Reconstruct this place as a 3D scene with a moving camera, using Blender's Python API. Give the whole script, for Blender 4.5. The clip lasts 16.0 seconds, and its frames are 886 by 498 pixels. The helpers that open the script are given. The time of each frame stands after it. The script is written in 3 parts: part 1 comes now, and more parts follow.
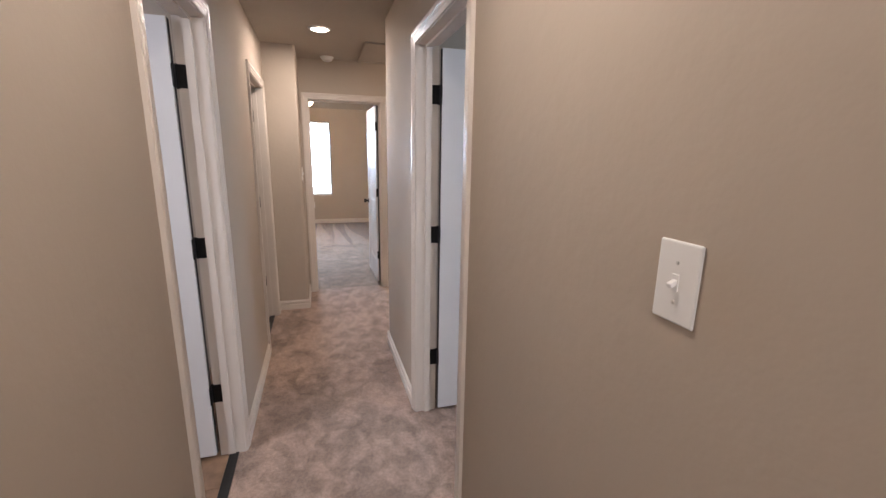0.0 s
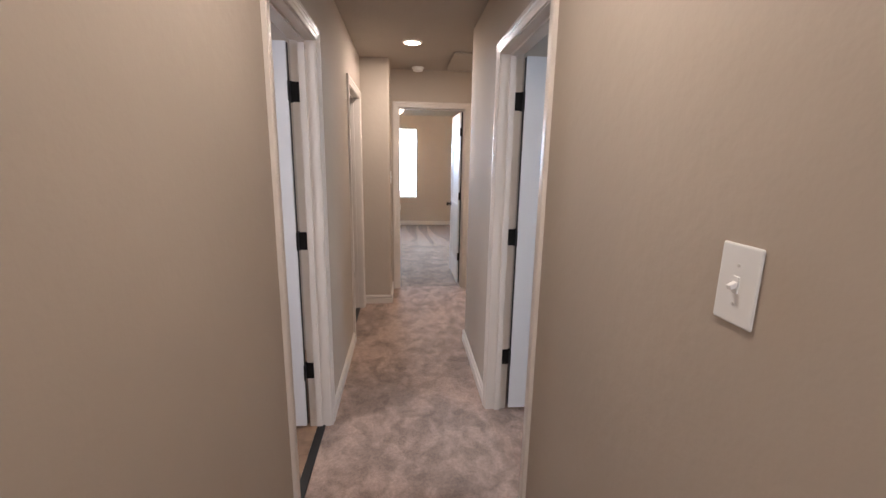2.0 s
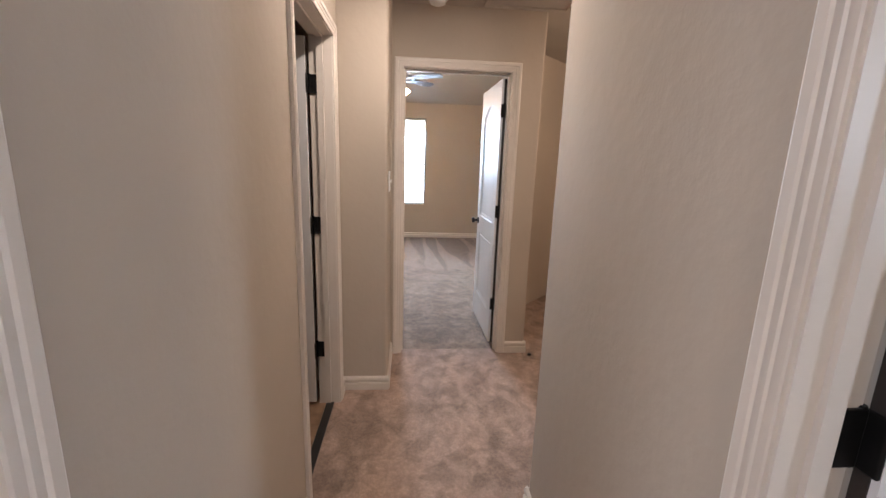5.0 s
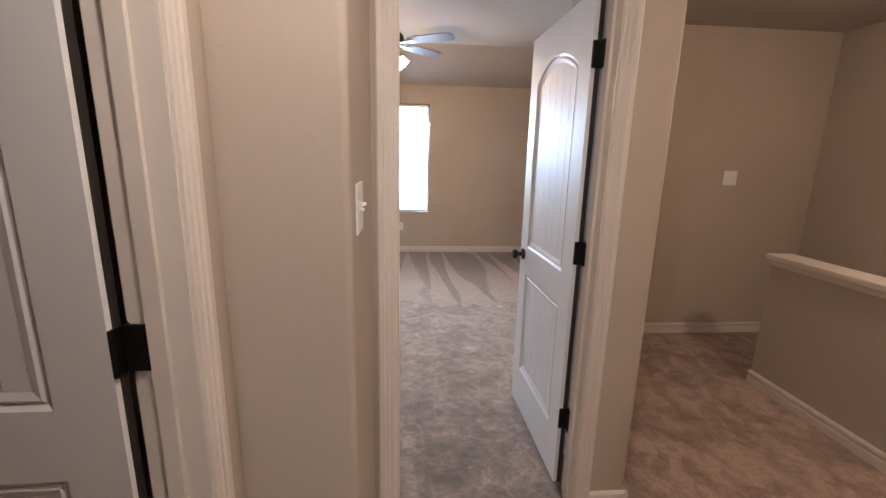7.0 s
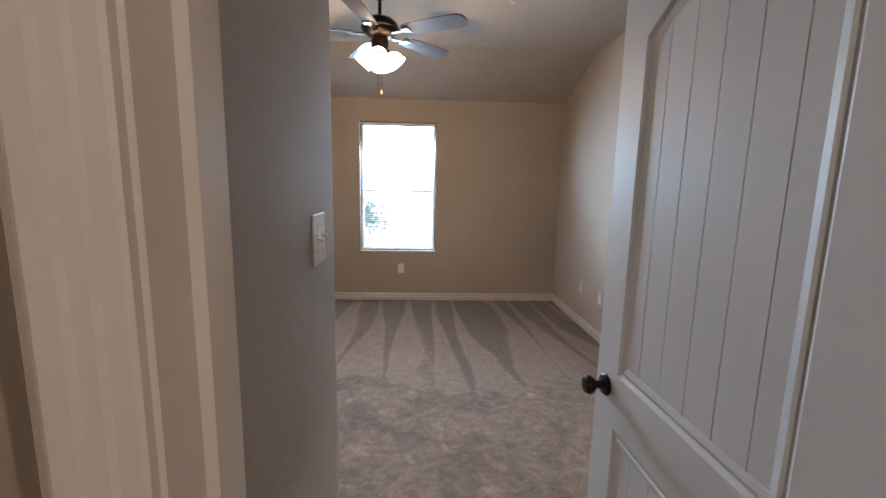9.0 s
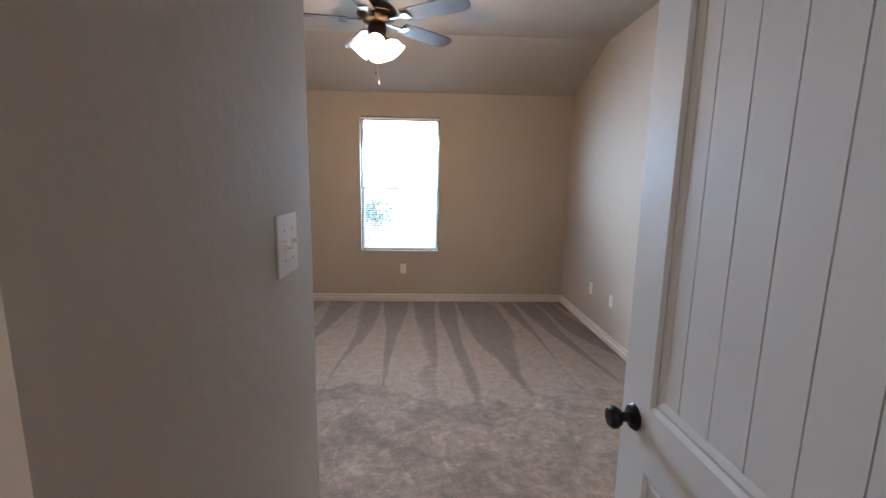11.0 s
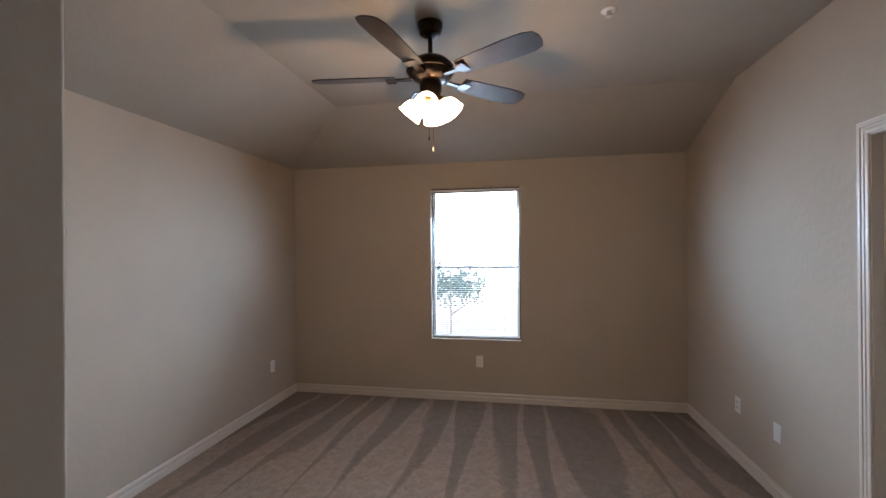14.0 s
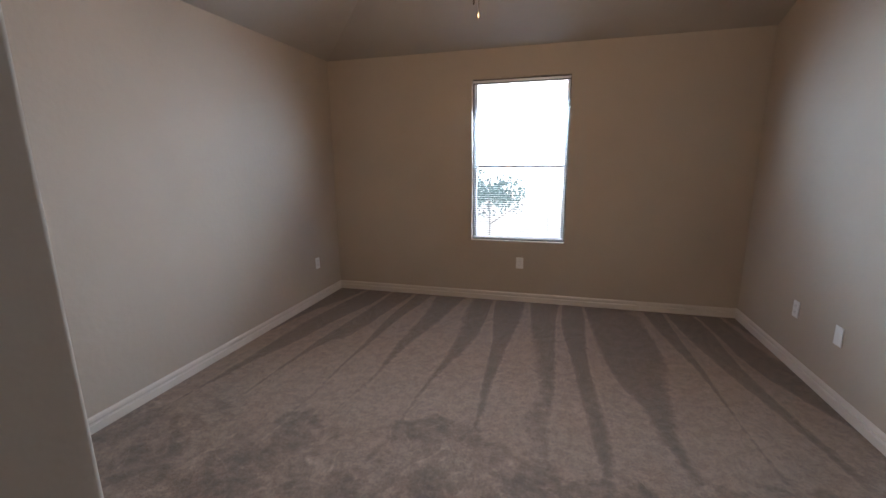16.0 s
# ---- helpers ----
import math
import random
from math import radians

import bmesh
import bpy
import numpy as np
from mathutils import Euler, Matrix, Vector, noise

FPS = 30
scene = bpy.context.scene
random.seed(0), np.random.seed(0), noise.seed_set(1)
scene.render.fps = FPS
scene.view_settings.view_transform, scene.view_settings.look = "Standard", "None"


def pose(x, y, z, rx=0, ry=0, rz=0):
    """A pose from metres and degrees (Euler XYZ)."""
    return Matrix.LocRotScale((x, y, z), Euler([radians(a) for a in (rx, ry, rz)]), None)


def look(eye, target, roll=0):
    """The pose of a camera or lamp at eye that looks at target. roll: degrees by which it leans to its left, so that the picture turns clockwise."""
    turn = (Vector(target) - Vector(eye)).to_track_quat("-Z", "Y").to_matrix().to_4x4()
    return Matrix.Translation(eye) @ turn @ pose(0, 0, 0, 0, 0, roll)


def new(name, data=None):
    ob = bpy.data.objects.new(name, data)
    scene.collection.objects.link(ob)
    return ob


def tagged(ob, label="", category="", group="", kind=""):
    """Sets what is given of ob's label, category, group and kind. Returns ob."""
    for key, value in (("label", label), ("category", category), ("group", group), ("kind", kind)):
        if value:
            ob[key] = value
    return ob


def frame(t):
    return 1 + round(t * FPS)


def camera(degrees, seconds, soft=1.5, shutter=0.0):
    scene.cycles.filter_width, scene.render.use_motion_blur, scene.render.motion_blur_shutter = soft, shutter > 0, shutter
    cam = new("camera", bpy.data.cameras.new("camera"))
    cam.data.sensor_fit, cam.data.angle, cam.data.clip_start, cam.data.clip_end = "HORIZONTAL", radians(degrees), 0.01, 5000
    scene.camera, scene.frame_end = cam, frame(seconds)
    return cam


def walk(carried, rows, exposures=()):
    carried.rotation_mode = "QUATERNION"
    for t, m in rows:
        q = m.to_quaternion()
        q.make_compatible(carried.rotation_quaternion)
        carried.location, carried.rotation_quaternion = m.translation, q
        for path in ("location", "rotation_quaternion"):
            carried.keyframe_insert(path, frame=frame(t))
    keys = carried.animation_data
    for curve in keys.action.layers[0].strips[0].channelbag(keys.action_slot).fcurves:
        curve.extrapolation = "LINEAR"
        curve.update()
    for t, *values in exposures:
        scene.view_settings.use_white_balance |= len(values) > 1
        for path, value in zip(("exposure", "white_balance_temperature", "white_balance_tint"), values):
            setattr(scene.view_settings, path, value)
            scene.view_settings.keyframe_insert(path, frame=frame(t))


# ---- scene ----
cam = camera(93.3, 16.0)
PATH = [
    (0, (0.15, 0.089, 1.503), (0.706, 1.96, 1.067), 0.9),
    (0.5, (0.152, 0.013, 1.501), (0.441, 1.947, 1.08), 1.7),
    (1, (0.13, -0.017, 1.509), (0.362, 1.924, 1.087), 1.0),
    (1.5, (0.122, -0.03, 1.507), (0.345, 1.912, 1.087), 1.1),
    (2, (0.149, -0.007, 1.504), (0.33, 1.94, 1.083), 1.0),
    (2.5, (0.154, 0.129, 1.474), (0.328, 2.077, 1.054), 0.9),
    (3, (0.117, 0.415, 1.483), (0.313, 2.36, 1.061), 1.3),
    (3.5, (0.162, 0.728, 1.46), (0.351, 2.674, 1.039), 1.1),
    (4, (0.16, 1.055, 1.483), (0.333, 2.998, 1.041), 1.6),
    (4.5, (0.119, 1.424, 1.456), (0.290, 3.373, 1.041), 1.9),
    (7, (0.124, 3.376, 1.436), (0.292, 5.322, 1.006), 1.3),
    (7.5, (0.141, 3.742, 1.451), (0.378, 5.679, 1.013), 1.7),
    (8, (0.207, 4.11, 1.46), (0.405, 6.049, 1.011), 1.6),
    (8.5, (0.207, 4.446, 1.44), (0.394, 6.401, 1.061), 1.8),
    (9, (0.252, 4.556, 1.455), (0.362, 6.529, 1.147), 1.2),
    (11.5, (0.303, 4.904, 1.446), (0.371, 6.876, 1.123), 0.8),
    (12, (0.343, 5.15, 1.458), (0.251, 7.12, 1.125), 1.0),
    (12.5, (0.282, 5.356, 1.471), (0.182, 7.321, 1.111), 2.1),
    (13, (0.321, 5.474, 1.505), (0.099, 7.426, 1.132), 0.8),
    (13.5, (0.399, 5.481, 1.522), (0.081, 7.446, 1.334), 0.3),
    (14, (0.418, 5.461, 1.544), (0.063, 7.429, 1.546), -0.5),
    (14.5, (0.42, 5.444, 1.57), (0.048, 7.409, 1.603), -0.8),
    (15, (0.418, 5.477, 1.516), (0.063, 7.443, 1.418), -0.4),
    (15.5, (0.388, 5.516, 1.46), (0.044, 7.459, 1.135), -0.3),
    (16, (0.375, 5.561, 1.421), (-0.15, 7.445, 1.006), -0.6),
]
EXPOSURES = [(0, 0.62, 6150, 16), (2.2, 0.62, 6150, 16), (3.0, 0.88, 6100, 15), (4.5, 0.66, 6200, 15), (7.0, 0.65, 6150, 17), (8.0, 0.06, 6050, 15), (9.0, -0.08, 6100, 13), (11.5, 0.12, 5850, 12), (12.2, 0.06, 5800, 12), (12.7, -0.26, 5900, 12), (13.5, -0.5, 6050, 14), (14.5, -0.62, 6200, 15), (16.0, -0.6, 6200, 16)]
walk(cam, [(t, look(*p)) for t, *p in PATH], EXPOSURES)

# ---- light ----
world = bpy.data.worlds.new("sky")
scene.world = world
world.use_nodes = True
wn = world.node_tree.nodes
sky = wn.new("ShaderNodeTexSky")
sky.sky_type, sky.sun_disc = "NISHITA", False
sky.sun_elevation, sky.sun_rotation = radians(55), radians(150)
world.node_tree.links.new(sky.outputs[0], wn["Background"].inputs[0])
wn["Background"].inputs[1].default_value = 0.12
sun = new("sun", bpy.data.lights.new("sun", "SUN"))
sun.data.energy, sun.data.angle, sun.data.color = 5.0, radians(0.5), (1, 0.96, 0.9)
sun.matrix_world = look((6, 0, 12), (0, 9, 0))


def area_lamp(name, eye, target, w, h, watts, color):
    ob = new(name, bpy.data.lights.new(name, "AREA"))
    ob.data.shape, ob.data.size, ob.data.size_y = "RECTANGLE", w, h
    ob.data.energy, ob.data.color = watts, color
    ob.matrix_world = look(eye, target)
    return ob


def point_lamp(name, at, watts, color, radius=0.04):
    ob = new(name, bpy.data.lights.new(name, "POINT"))
    ob.data.energy, ob.data.color, ob.data.shadow_soft_size = watts, color, radius
    ob.location = at
    return ob


def down_lamp(name, at, watts, color):
    ob = new(name, bpy.data.lights.new(name, "AREA"))
    ob.data.shape, ob.data.size, ob.data.energy, ob.data.color = "DISK", 0.11, watts, color
    ob.location = at
    return ob


DAY, WARM = (0.52, 0.77, 1.0), (1.0, 0.88, 0.74)
# daylight of the bedroom window and of the two side rooms
bed_day = area_lamp("bedroom_window_light", (-0.027, 9.95, 1.75), (0.15, 8.0, 0.0), 0.84, 0.54, 178, DAY)
bed_day.data.spread = radians(172)
area_lamp("side_room_window_light", (3.6, 1.2, 1.5), (0.8, 1.9, 1.1), 1.4, 1.4, 190, (0.72, 0.86, 1.0))
area_lamp("bathroom_side_light", (-2.2, 1.2, 2.0), (-0.4, 2.2, 1.0), 0.8, 0.5, 21, (0.9, 0.93, 1.0))
# unseen fill lamp behind the start, added to brighten the near hall walls
area_lamp("start_room_fill", (0.2, -3.3, 1.7), (0.2, 2.0, 1.2), 2.4, 1.4, 50, (1.0, 0.96, 0.92))
down_lamp("ensuite_bulb", (2.75, 7.9, 2.42), 17, (1.0, 0.90, 0.78))
area_lamp("ensuite_window_light", (3.15, 9.66, 1.92), (3.15, 7.0, 1.5), 0.75, 0.50, 12, (0.72, 0.86, 1.0))
down_lamp("hall_bulb", (0.212, 3.72, 2.428), 10.0, WARM)
# added lamp without a fitting, lifts the upper walls near the start
down_lamp("start_hall_fill", (0.2, 0.85, 2.43), 7.3, WARM)
# free-hanging fill, added out of view to light the landing walls
point_lamp("landing_fill", (2.25, 4.5, 2.08), 23, (1.0, 0.78, 0.57), 0.06)

# ---- materials ----


def mat(name, color, rough=0.5, metal=0.0, var=0.0, var_scale=3.0, bump=0.0, bump_scale=200.0, emit=0.0, coat=0.0, bump_dist=0.002, detail=4.0, spec=0.5):
    m = bpy.data.materials.new(name)
    m.use_nodes = True
    nt = m.node_tree
    b = nt.nodes["Principled BSDF"]
    b.inputs["Base Color"].default_value = (*color, 1)
    b.inputs["Roughness"].default_value, b.inputs["Metallic"].default_value = rough, metal
    b.inputs["Coat Weight"].default_value = coat
    b.inputs["Specular IOR Level"].default_value = spec
    tc = nt.nodes.new("ShaderNodeTexCoord")
    if var:
        n = nt.nodes.new("ShaderNodeTexNoise")
        n.inputs["Scale"].default_value, n.inputs["Detail"].default_value = var_scale, detail
        nt.links.new(tc.outputs["Object"], n.inputs["Vector"])
        r = nt.nodes.new("ShaderNodeMapRange")
        r.inputs["From Min"].default_value, r.inputs["From Max"].default_value = 0.3, 0.7
        r.inputs["To Min"].default_value, r.inputs["To Max"].default_value = 1 - var, 1 + var
        nt.links.new(n.outputs["Fac"], r.inputs["Value"])
        mul = nt.nodes.new("ShaderNodeVectorMath")
        mul.operation = "SCALE"
        mul.inputs[0].default_value = color
        nt.links.new(r.outputs[0], mul.inputs["Scale"])
        nt.links.new(mul.outputs[0], b.inputs["Base Color"])
    if bump:
        n = nt.nodes.new("ShaderNodeTexNoise")
        n.inputs["Scale"].default_value, n.inputs["Detail"].default_value = bump_scale, 3
        nt.links.new(tc.outputs["Object"], n.inputs["Vector"])
        bp = nt.nodes.new("ShaderNodeBump")
        bp.inputs["Strength"].default_value, bp.inputs["Distance"].default_value = bump, bump_dist
        nt.links.new(n.outputs["Fac"], bp.inputs["Height"])
        nt.links.new(bp.outputs[0], b.inputs["Normal"])
    if emit:
        b.inputs["Emission Color"].default_value = (*color, 1)
        b.inputs["Emission Strength"].default_value = emit
    return m


WALL = mat("beige orange-peel wall paint", (0.461, 0.392, 0.320), 0.85, var=0.04, var_scale=1.5, bump=0.26, bump_scale=24, bump_dist=0.006, spec=0.2)
CEIL = mat("ceiling paint", (0.40, 0.358, 0.308), 0.85, var=0.03, bump=0.3, bump_scale=45, bump_dist=0.005)
TRIM = mat("cream gloss trim paint", (0.64, 0.575, 0.51), 0.35, var=0.03, var_scale=5, bump=0.03, bump_scale=60, spec=0.3)
DOOR = mat("white door paint", (0.68, 0.67, 0.665), 0.48, var=0.02, var_scale=4, bump=0.1, bump_scale=90, spec=0.16)
BLACK = mat("matte black metal", (0.012, 0.011, 0.011), 0.38, 0.6, var=0.2, var_scale=30)
BRONZE = mat("oil-rubbed bronze", (0.035, 0.022, 0.015), 0.3, 0.9, var=0.3, var_scale=25)
BRASS = mat("antique brass", (0.45, 0.28, 0.12), 0.25, 1.0, var=0.2, var_scale=20)
BLADE = mat("dark walnut fan blade", (0.032, 0.024, 0.024), 0.42, var=0.35, var_scale=12, coat=0.08)
# near-black that paints in the shade of the hinge gaps
GAP_SHADE = mat("hinge gap shade colour", (0.022, 0.015, 0.012), 0.7, var=0.3, var_scale=15)
PLATE = mat("white plastic plate", (0.80, 0.79, 0.77), 0.35, var=0.02)
TOGGLE = mat("white plastic toggle", (0.84, 0.83, 0.81), 0.25, var=0.02)
DARK = mat("dark slot", (0.03, 0.03, 0.03), 0.6, var=0.1)
SCREW = mat("screw head", (0.6, 0.58, 0.55), 0.35, 0.5, var=0.1)
# grey of the meeting rail as a silhouette, backlight put into the colour
RAIL = mat("backlit rail grey", (0.16, 0.165, 0.175), 0.45, 0.3, var=0.1)
VINYL = mat("white vinyl window frame", (0.8, 0.81, 0.82), 0.4, var=0.02)
SLAT = mat("white blind slat", (0.8, 0.81, 0.82), 0.45, var=0.02)
PORC = mat("white porcelain", (0.82, 0.80, 0.76), 0.1, var=0.02, coat=0.5)
TILE = mat("brown glossy wall tile", (0.20, 0.102, 0.052), 0.25, var=0.25, var_scale=6, bump=0.05, bump_scale=20)
FTILE = mat("tan floor tile", (0.29, 0.175, 0.105), 0.3, var=0.45, var_scale=7, bump=0.05, bump_scale=30)
GROUT = mat("tile grout", (0.26, 0.17, 0.11), 0.9, var=0.1)
STRIP = mat("black threshold strip", (0.012, 0.011, 0.01), 0.5, var=0.2)
# bark and leaf colours include the pale bluish glare of the bright window
BARK = mat("bark paled by glare", (0.58, 0.55, 0.50), 0.9, var=0.3, bump=0.5, bump_scale=20)
LEAF = mat("leaves paled by glare", (0.28, 0.44, 0.42), 0.6, var=0.4, var_scale=4)
SHADE = mat("frosted glass lamp shade", (1.0, 0.80, 0.55), 0.4, emit=11.0)
LENS = mat("recessed lamp lens", (1.0, 0.84, 0.66), 0.4, emit=18.0)
BACKDROP = mat("bright hazy sky", (0.93, 0.97, 1.0), 1.0, emit=9.0)

GLASS = bpy.data.materials.new("window glass")
GLASS.use_nodes = True
gb = GLASS.node_tree.nodes["Principled BSDF"]
gb.inputs["Transmission Weight"].default_value, gb.inputs["Roughness"].default_value, gb.inputs["IOR"].default_value = 1.0, 0.0, 1.1


def carpet_material(name, base, striped):
    """Cut-pile carpet: fine tufts, trodden patches, and vacuum tracks that fan out over the floor."""
    m = bpy.data.materials.new(name)
    m.use_nodes = True
    nt = m.node_tree
    nd, ln = nt.nodes, nt.links
    b = nd["Principled BSDF"]
    b.inputs["Roughness"].default_value = 0.95
    b.inputs["Sheen Weight"].default_value = 0.15
    tc = nd.new("ShaderNodeTexCoord")

    def noise_tex(scale, detail, dist=0.0):
        n = nd.new("ShaderNodeTexNoise")
        n.inputs["Scale"].default_value, n.inputs["Detail"].default_value, n.inputs["Distortion"].default_value = scale, detail, dist
        ln.new(tc.outputs["Object"], n.inputs["Vector"])
        return n.outputs["Fac"]

    def math_node(op, a, c=None, d=None):
        n = nd.new("ShaderNodeMath")
        n.operation = op
        for i, v in enumerate((a, c, d)):
            if v is None:
                continue
            if isinstance(v, (int, float)):
                n.inputs[i].default_value = v
            else:
                ln.new(v, n.inputs[i])
        return n.outputs[0]

    def ramp(v, a, c, lo, hi):
        r = nd.new("ShaderNodeMapRange")
        r.interpolation_type = "SMOOTHSTEP"
        for k, x in zip(("From Min", "From Max", "To Min", "To Max"), (a, c, lo, hi)):
            r.inputs[k].default_value = x
        ln.new(v, r.inputs["Value"])
        return r.outputs[0]

    patch = noise_tex(2.2, 2, 0.3)
    stretch = nd.new("ShaderNodeMapping")
    stretch.inputs["Scale"].default_value = (1.25, 0.8, 1)
    ln.new(tc.outputs["Object"], stretch.inputs["Vector"])
    foot = nd.new("ShaderNodeTexNoise")
    foot.inputs["Scale"].default_value, foot.inputs["Detail"].default_value, foot.inputs["Distortion"].default_value = 7.5, 3.5, 0.6
    ln.new(stretch.outputs[0], foot.inputs["Vector"])
    tread = math_node("ADD", foot.outputs["Fac"], math_node("MULTIPLY", math_node("SUBTRACT", patch, 0.5), 0.7))
    blotch = math_node("MULTIPLY", ramp(tread, 0.34, 0.62, 0.72, 1.08), ramp(noise_tex(24, 4), 0.3, 0.7, 0.92, 1.08))
    if not striped:
        blotch = math_node("MULTIPLY", blotch, ramp(noise_tex(7.5, 1.2, 0.4), 0.55, 0.62, 1.0, 0.80))
    tuft = ramp(noise_tex(330, 2), 0.25, 0.75, 0.72, 1.28)
    clump = ramp(noise_tex(70, 3), 0.3, 0.7, 0.86, 1.12)
    shade = math_node("MULTIPLY", math_node("MULTIPLY", tuft, clump), blotch)
    if striped:
        sp = nd.new("ShaderNodeSeparateXYZ")
        ln.new(tc.outputs["Object"], sp.inputs[0])
        x, y = sp.outputs[0], sp.outputs[1]
        # tracks run towards the window wall and draw together there
        spread = math_node("ADD", math_node("MULTIPLY", math_node("SUBTRACT", y, 9.76), -0.10), 1.0)
        u = math_node("DIVIDE", math_node("SUBTRACT", x, -0.05), spread)
        sc = nd.new("ShaderNodeMapping")
        sc.inputs["Scale"].default_value = (1.5, 0.28, 1)
        ln.new(tc.outputs["Object"], sc.inputs["Vector"])
        drift = nd.new("ShaderNodeTexNoise")
        drift.inputs["Scale"].default_value, drift.inputs["Detail"].default_value = 1.3, 1.5
        ln.new(sc.outputs[0], drift.inputs["Vector"])
        wob = math_node("MULTIPLY", math_node("SUBTRACT", drift.outputs["Fac"], 0.5), 0.55)
        stroke = math_node("DIVIDE", math_node("ADD", u, wob), 0.30)
        saw = math_node("FRACT", stroke)
        cell = nd.new("ShaderNodeTexWhiteNoise")
        cell.noise_dimensions = "1D"
        ln.new(math_node("FLOOR", math_node("ADD", stroke, 0.5)), cell.inputs["W"])
        uneven = math_node("MULTIPLY", math_node("SUBTRACT", cell.outputs["Value"], 0.5), 0.9)
        rag = math_node("MULTIPLY", math_node("SUBTRACT", noise_tex(20, 4), 0.5), 0.26)
        tri = math_node("ADD", math_node("MULTIPLY", math_node("ABSOLUTE", math_node("SUBTRACT", saw, 0.5)), 2.0), rag)
        scallop = math_node("MULTIPLY", math_node("SUBTRACT", noise_tex(2.6, 2, 0.4), 0.5), 1.5)
        reach = math_node("ADD", y, uneven)
        grow = ramp(reach, 7.2, 9.9, 0.98, 0.10)
        gap = math_node("SUBTRACT", tri, grow)
        lip = ramp(math_node("ABSOLUTE", math_node("ADD", gap, 0.06)), 0.0, 0.09, 1.08, 1.0)
        mottle = ramp(noise_tex(22, 5), 0.3, 0.7, 0.85, 1.10)
        band = math_node("MULTIPLY", math_node("MULTIPLY", ramp(gap, -0.10, 0.14, 1.10, 0.66), lip), mottle)
        # trodden part: soft mottling, pale curved brush marks, small flecks
        on = ramp(math_node("ADD", math_node("ADD", y, math_node("MULTIPLY", rag, 1.2)), scallop), 7.30, 7.44, 0.0, 1.0)
        cloud = math_node("MULTIPLY", ramp(noise_tex(3.4, 5, 0.5), 0.36, 0.64, 0.76, 1.10), ramp(noise_tex(11, 5, 0.2), 0.32, 0.68, 0.86, 1.12))
        ridge = ramp(math_node("ABSOLUTE", math_node("SUBTRACT", noise_tex(3.2, 1.5, 1.2), 0.5)), 0.004, 0.030, 1.20, 1.0)
        fleck = ramp(noise_tex(38, 3, 0.5), 0.58, 0.70, 1.0, 1.20)
        trod = math_node("MULTIPLY", math_node("MULTIPLY", cloud, ridge), math_node("MULTIPLY", fleck, mottle))
        mix = nd.new("ShaderNodeMix")
        ln.new(on, mix.inputs[0])
        ln.new(math_node("MULTIPLY", trod, 0.95), mix.inputs[2])
        ln.new(band, mix.inputs[3])
        shade = math_node("MULTIPLY", math_node("MULTIPLY", tuft, clump), mix.outputs[0])
    mul = nd.new("ShaderNodeVectorMath")
    mul.operation = "SCALE"
    mul.inputs[0].default_value = base
    ln.new(shade, mul.inputs["Scale"])
    ln.new(mul.outputs[0], b.inputs["Base Color"])
    bp = nd.new("ShaderNodeBump")
    bp.inputs["Strength"].default_value, bp.inputs["Distance"].default_value = 0.6, 0.006
    ln.new(tuft, bp.inputs["Height"])
    ln.new(bp.outputs[0], b.inputs["Normal"])
    return m


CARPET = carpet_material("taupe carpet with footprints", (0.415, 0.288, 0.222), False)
# the hall carpet again: the bedroom's dimness is put into its darker base
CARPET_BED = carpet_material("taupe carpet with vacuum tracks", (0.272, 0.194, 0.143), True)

# ---- building helpers ----


def mesh_of(name, bm, material, smooth=False):
    bmesh.ops.recalc_face_normals(bm, faces=bm.faces)
    me = bpy.data.meshes.new(name)
    bm.to_mesh(me)
    bm.free()
    me.materials.append(material)
    if smooth:
        for p in me.polygons:
            p.use_smooth = True
        me.set_sharp_from_angle(angle=radians(40))
    return me


def part(name, bm, material, parent=None, label="", smooth=False):
    ob = new(name, mesh_of(name, bm, material, smooth))
    ob.parent = parent
    if label:
        ob["label"] = label
    return ob


def structure(name, bm, material, label, category="wall", smooth=False):
    return tagged(part(name, bm, material, None, label, smooth), category=category, kind="structure")


def thing(name, at, label, category, group="", rot=0):
    ob = new(name)
    ob.matrix_world = pose(*at, 0, 0, rot)
    return tagged(ob, label, category, group)


def box(bm, x0, y0, z0, x1, y1, z1, bevel=0.0, seg=2):
    vs = bmesh.ops.create_cube(bm, size=1)["verts"]
    bmesh.ops.transform(bm, matrix=Matrix.LocRotScale(((x0 + x1) / 2, (y0 + y1) / 2, (z0 + z1) / 2), None, (abs(x1 - x0), abs(y1 - y0), abs(z1 - z0))), verts=vs)
    if bevel:
        es = {e for v in vs for e in v.link_edges}
        bmesh.ops.bevel(bm, geom=list(es), offset=bevel, segments=seg, affect="EDGES", profile=0.5)
    return bm


def B(*a, **k):
    return box(bmesh.new(), *a, **k)


def prism(bm, pts, z0, z1):
    """Upright prism over a plan polygon."""
    lo = [bm.verts.new((x, y, z0)) for x, y in pts]
    hi = [bm.verts.new((x, y, z1)) for x, y in pts]
    bm.faces.new(lo[::-1])
    bm.faces.new(hi)
    for i in range(len(pts)):
        j = (i + 1) % len(pts)
        bm.faces.new((lo[i], lo[j], hi[j], hi[i]))
    return bm


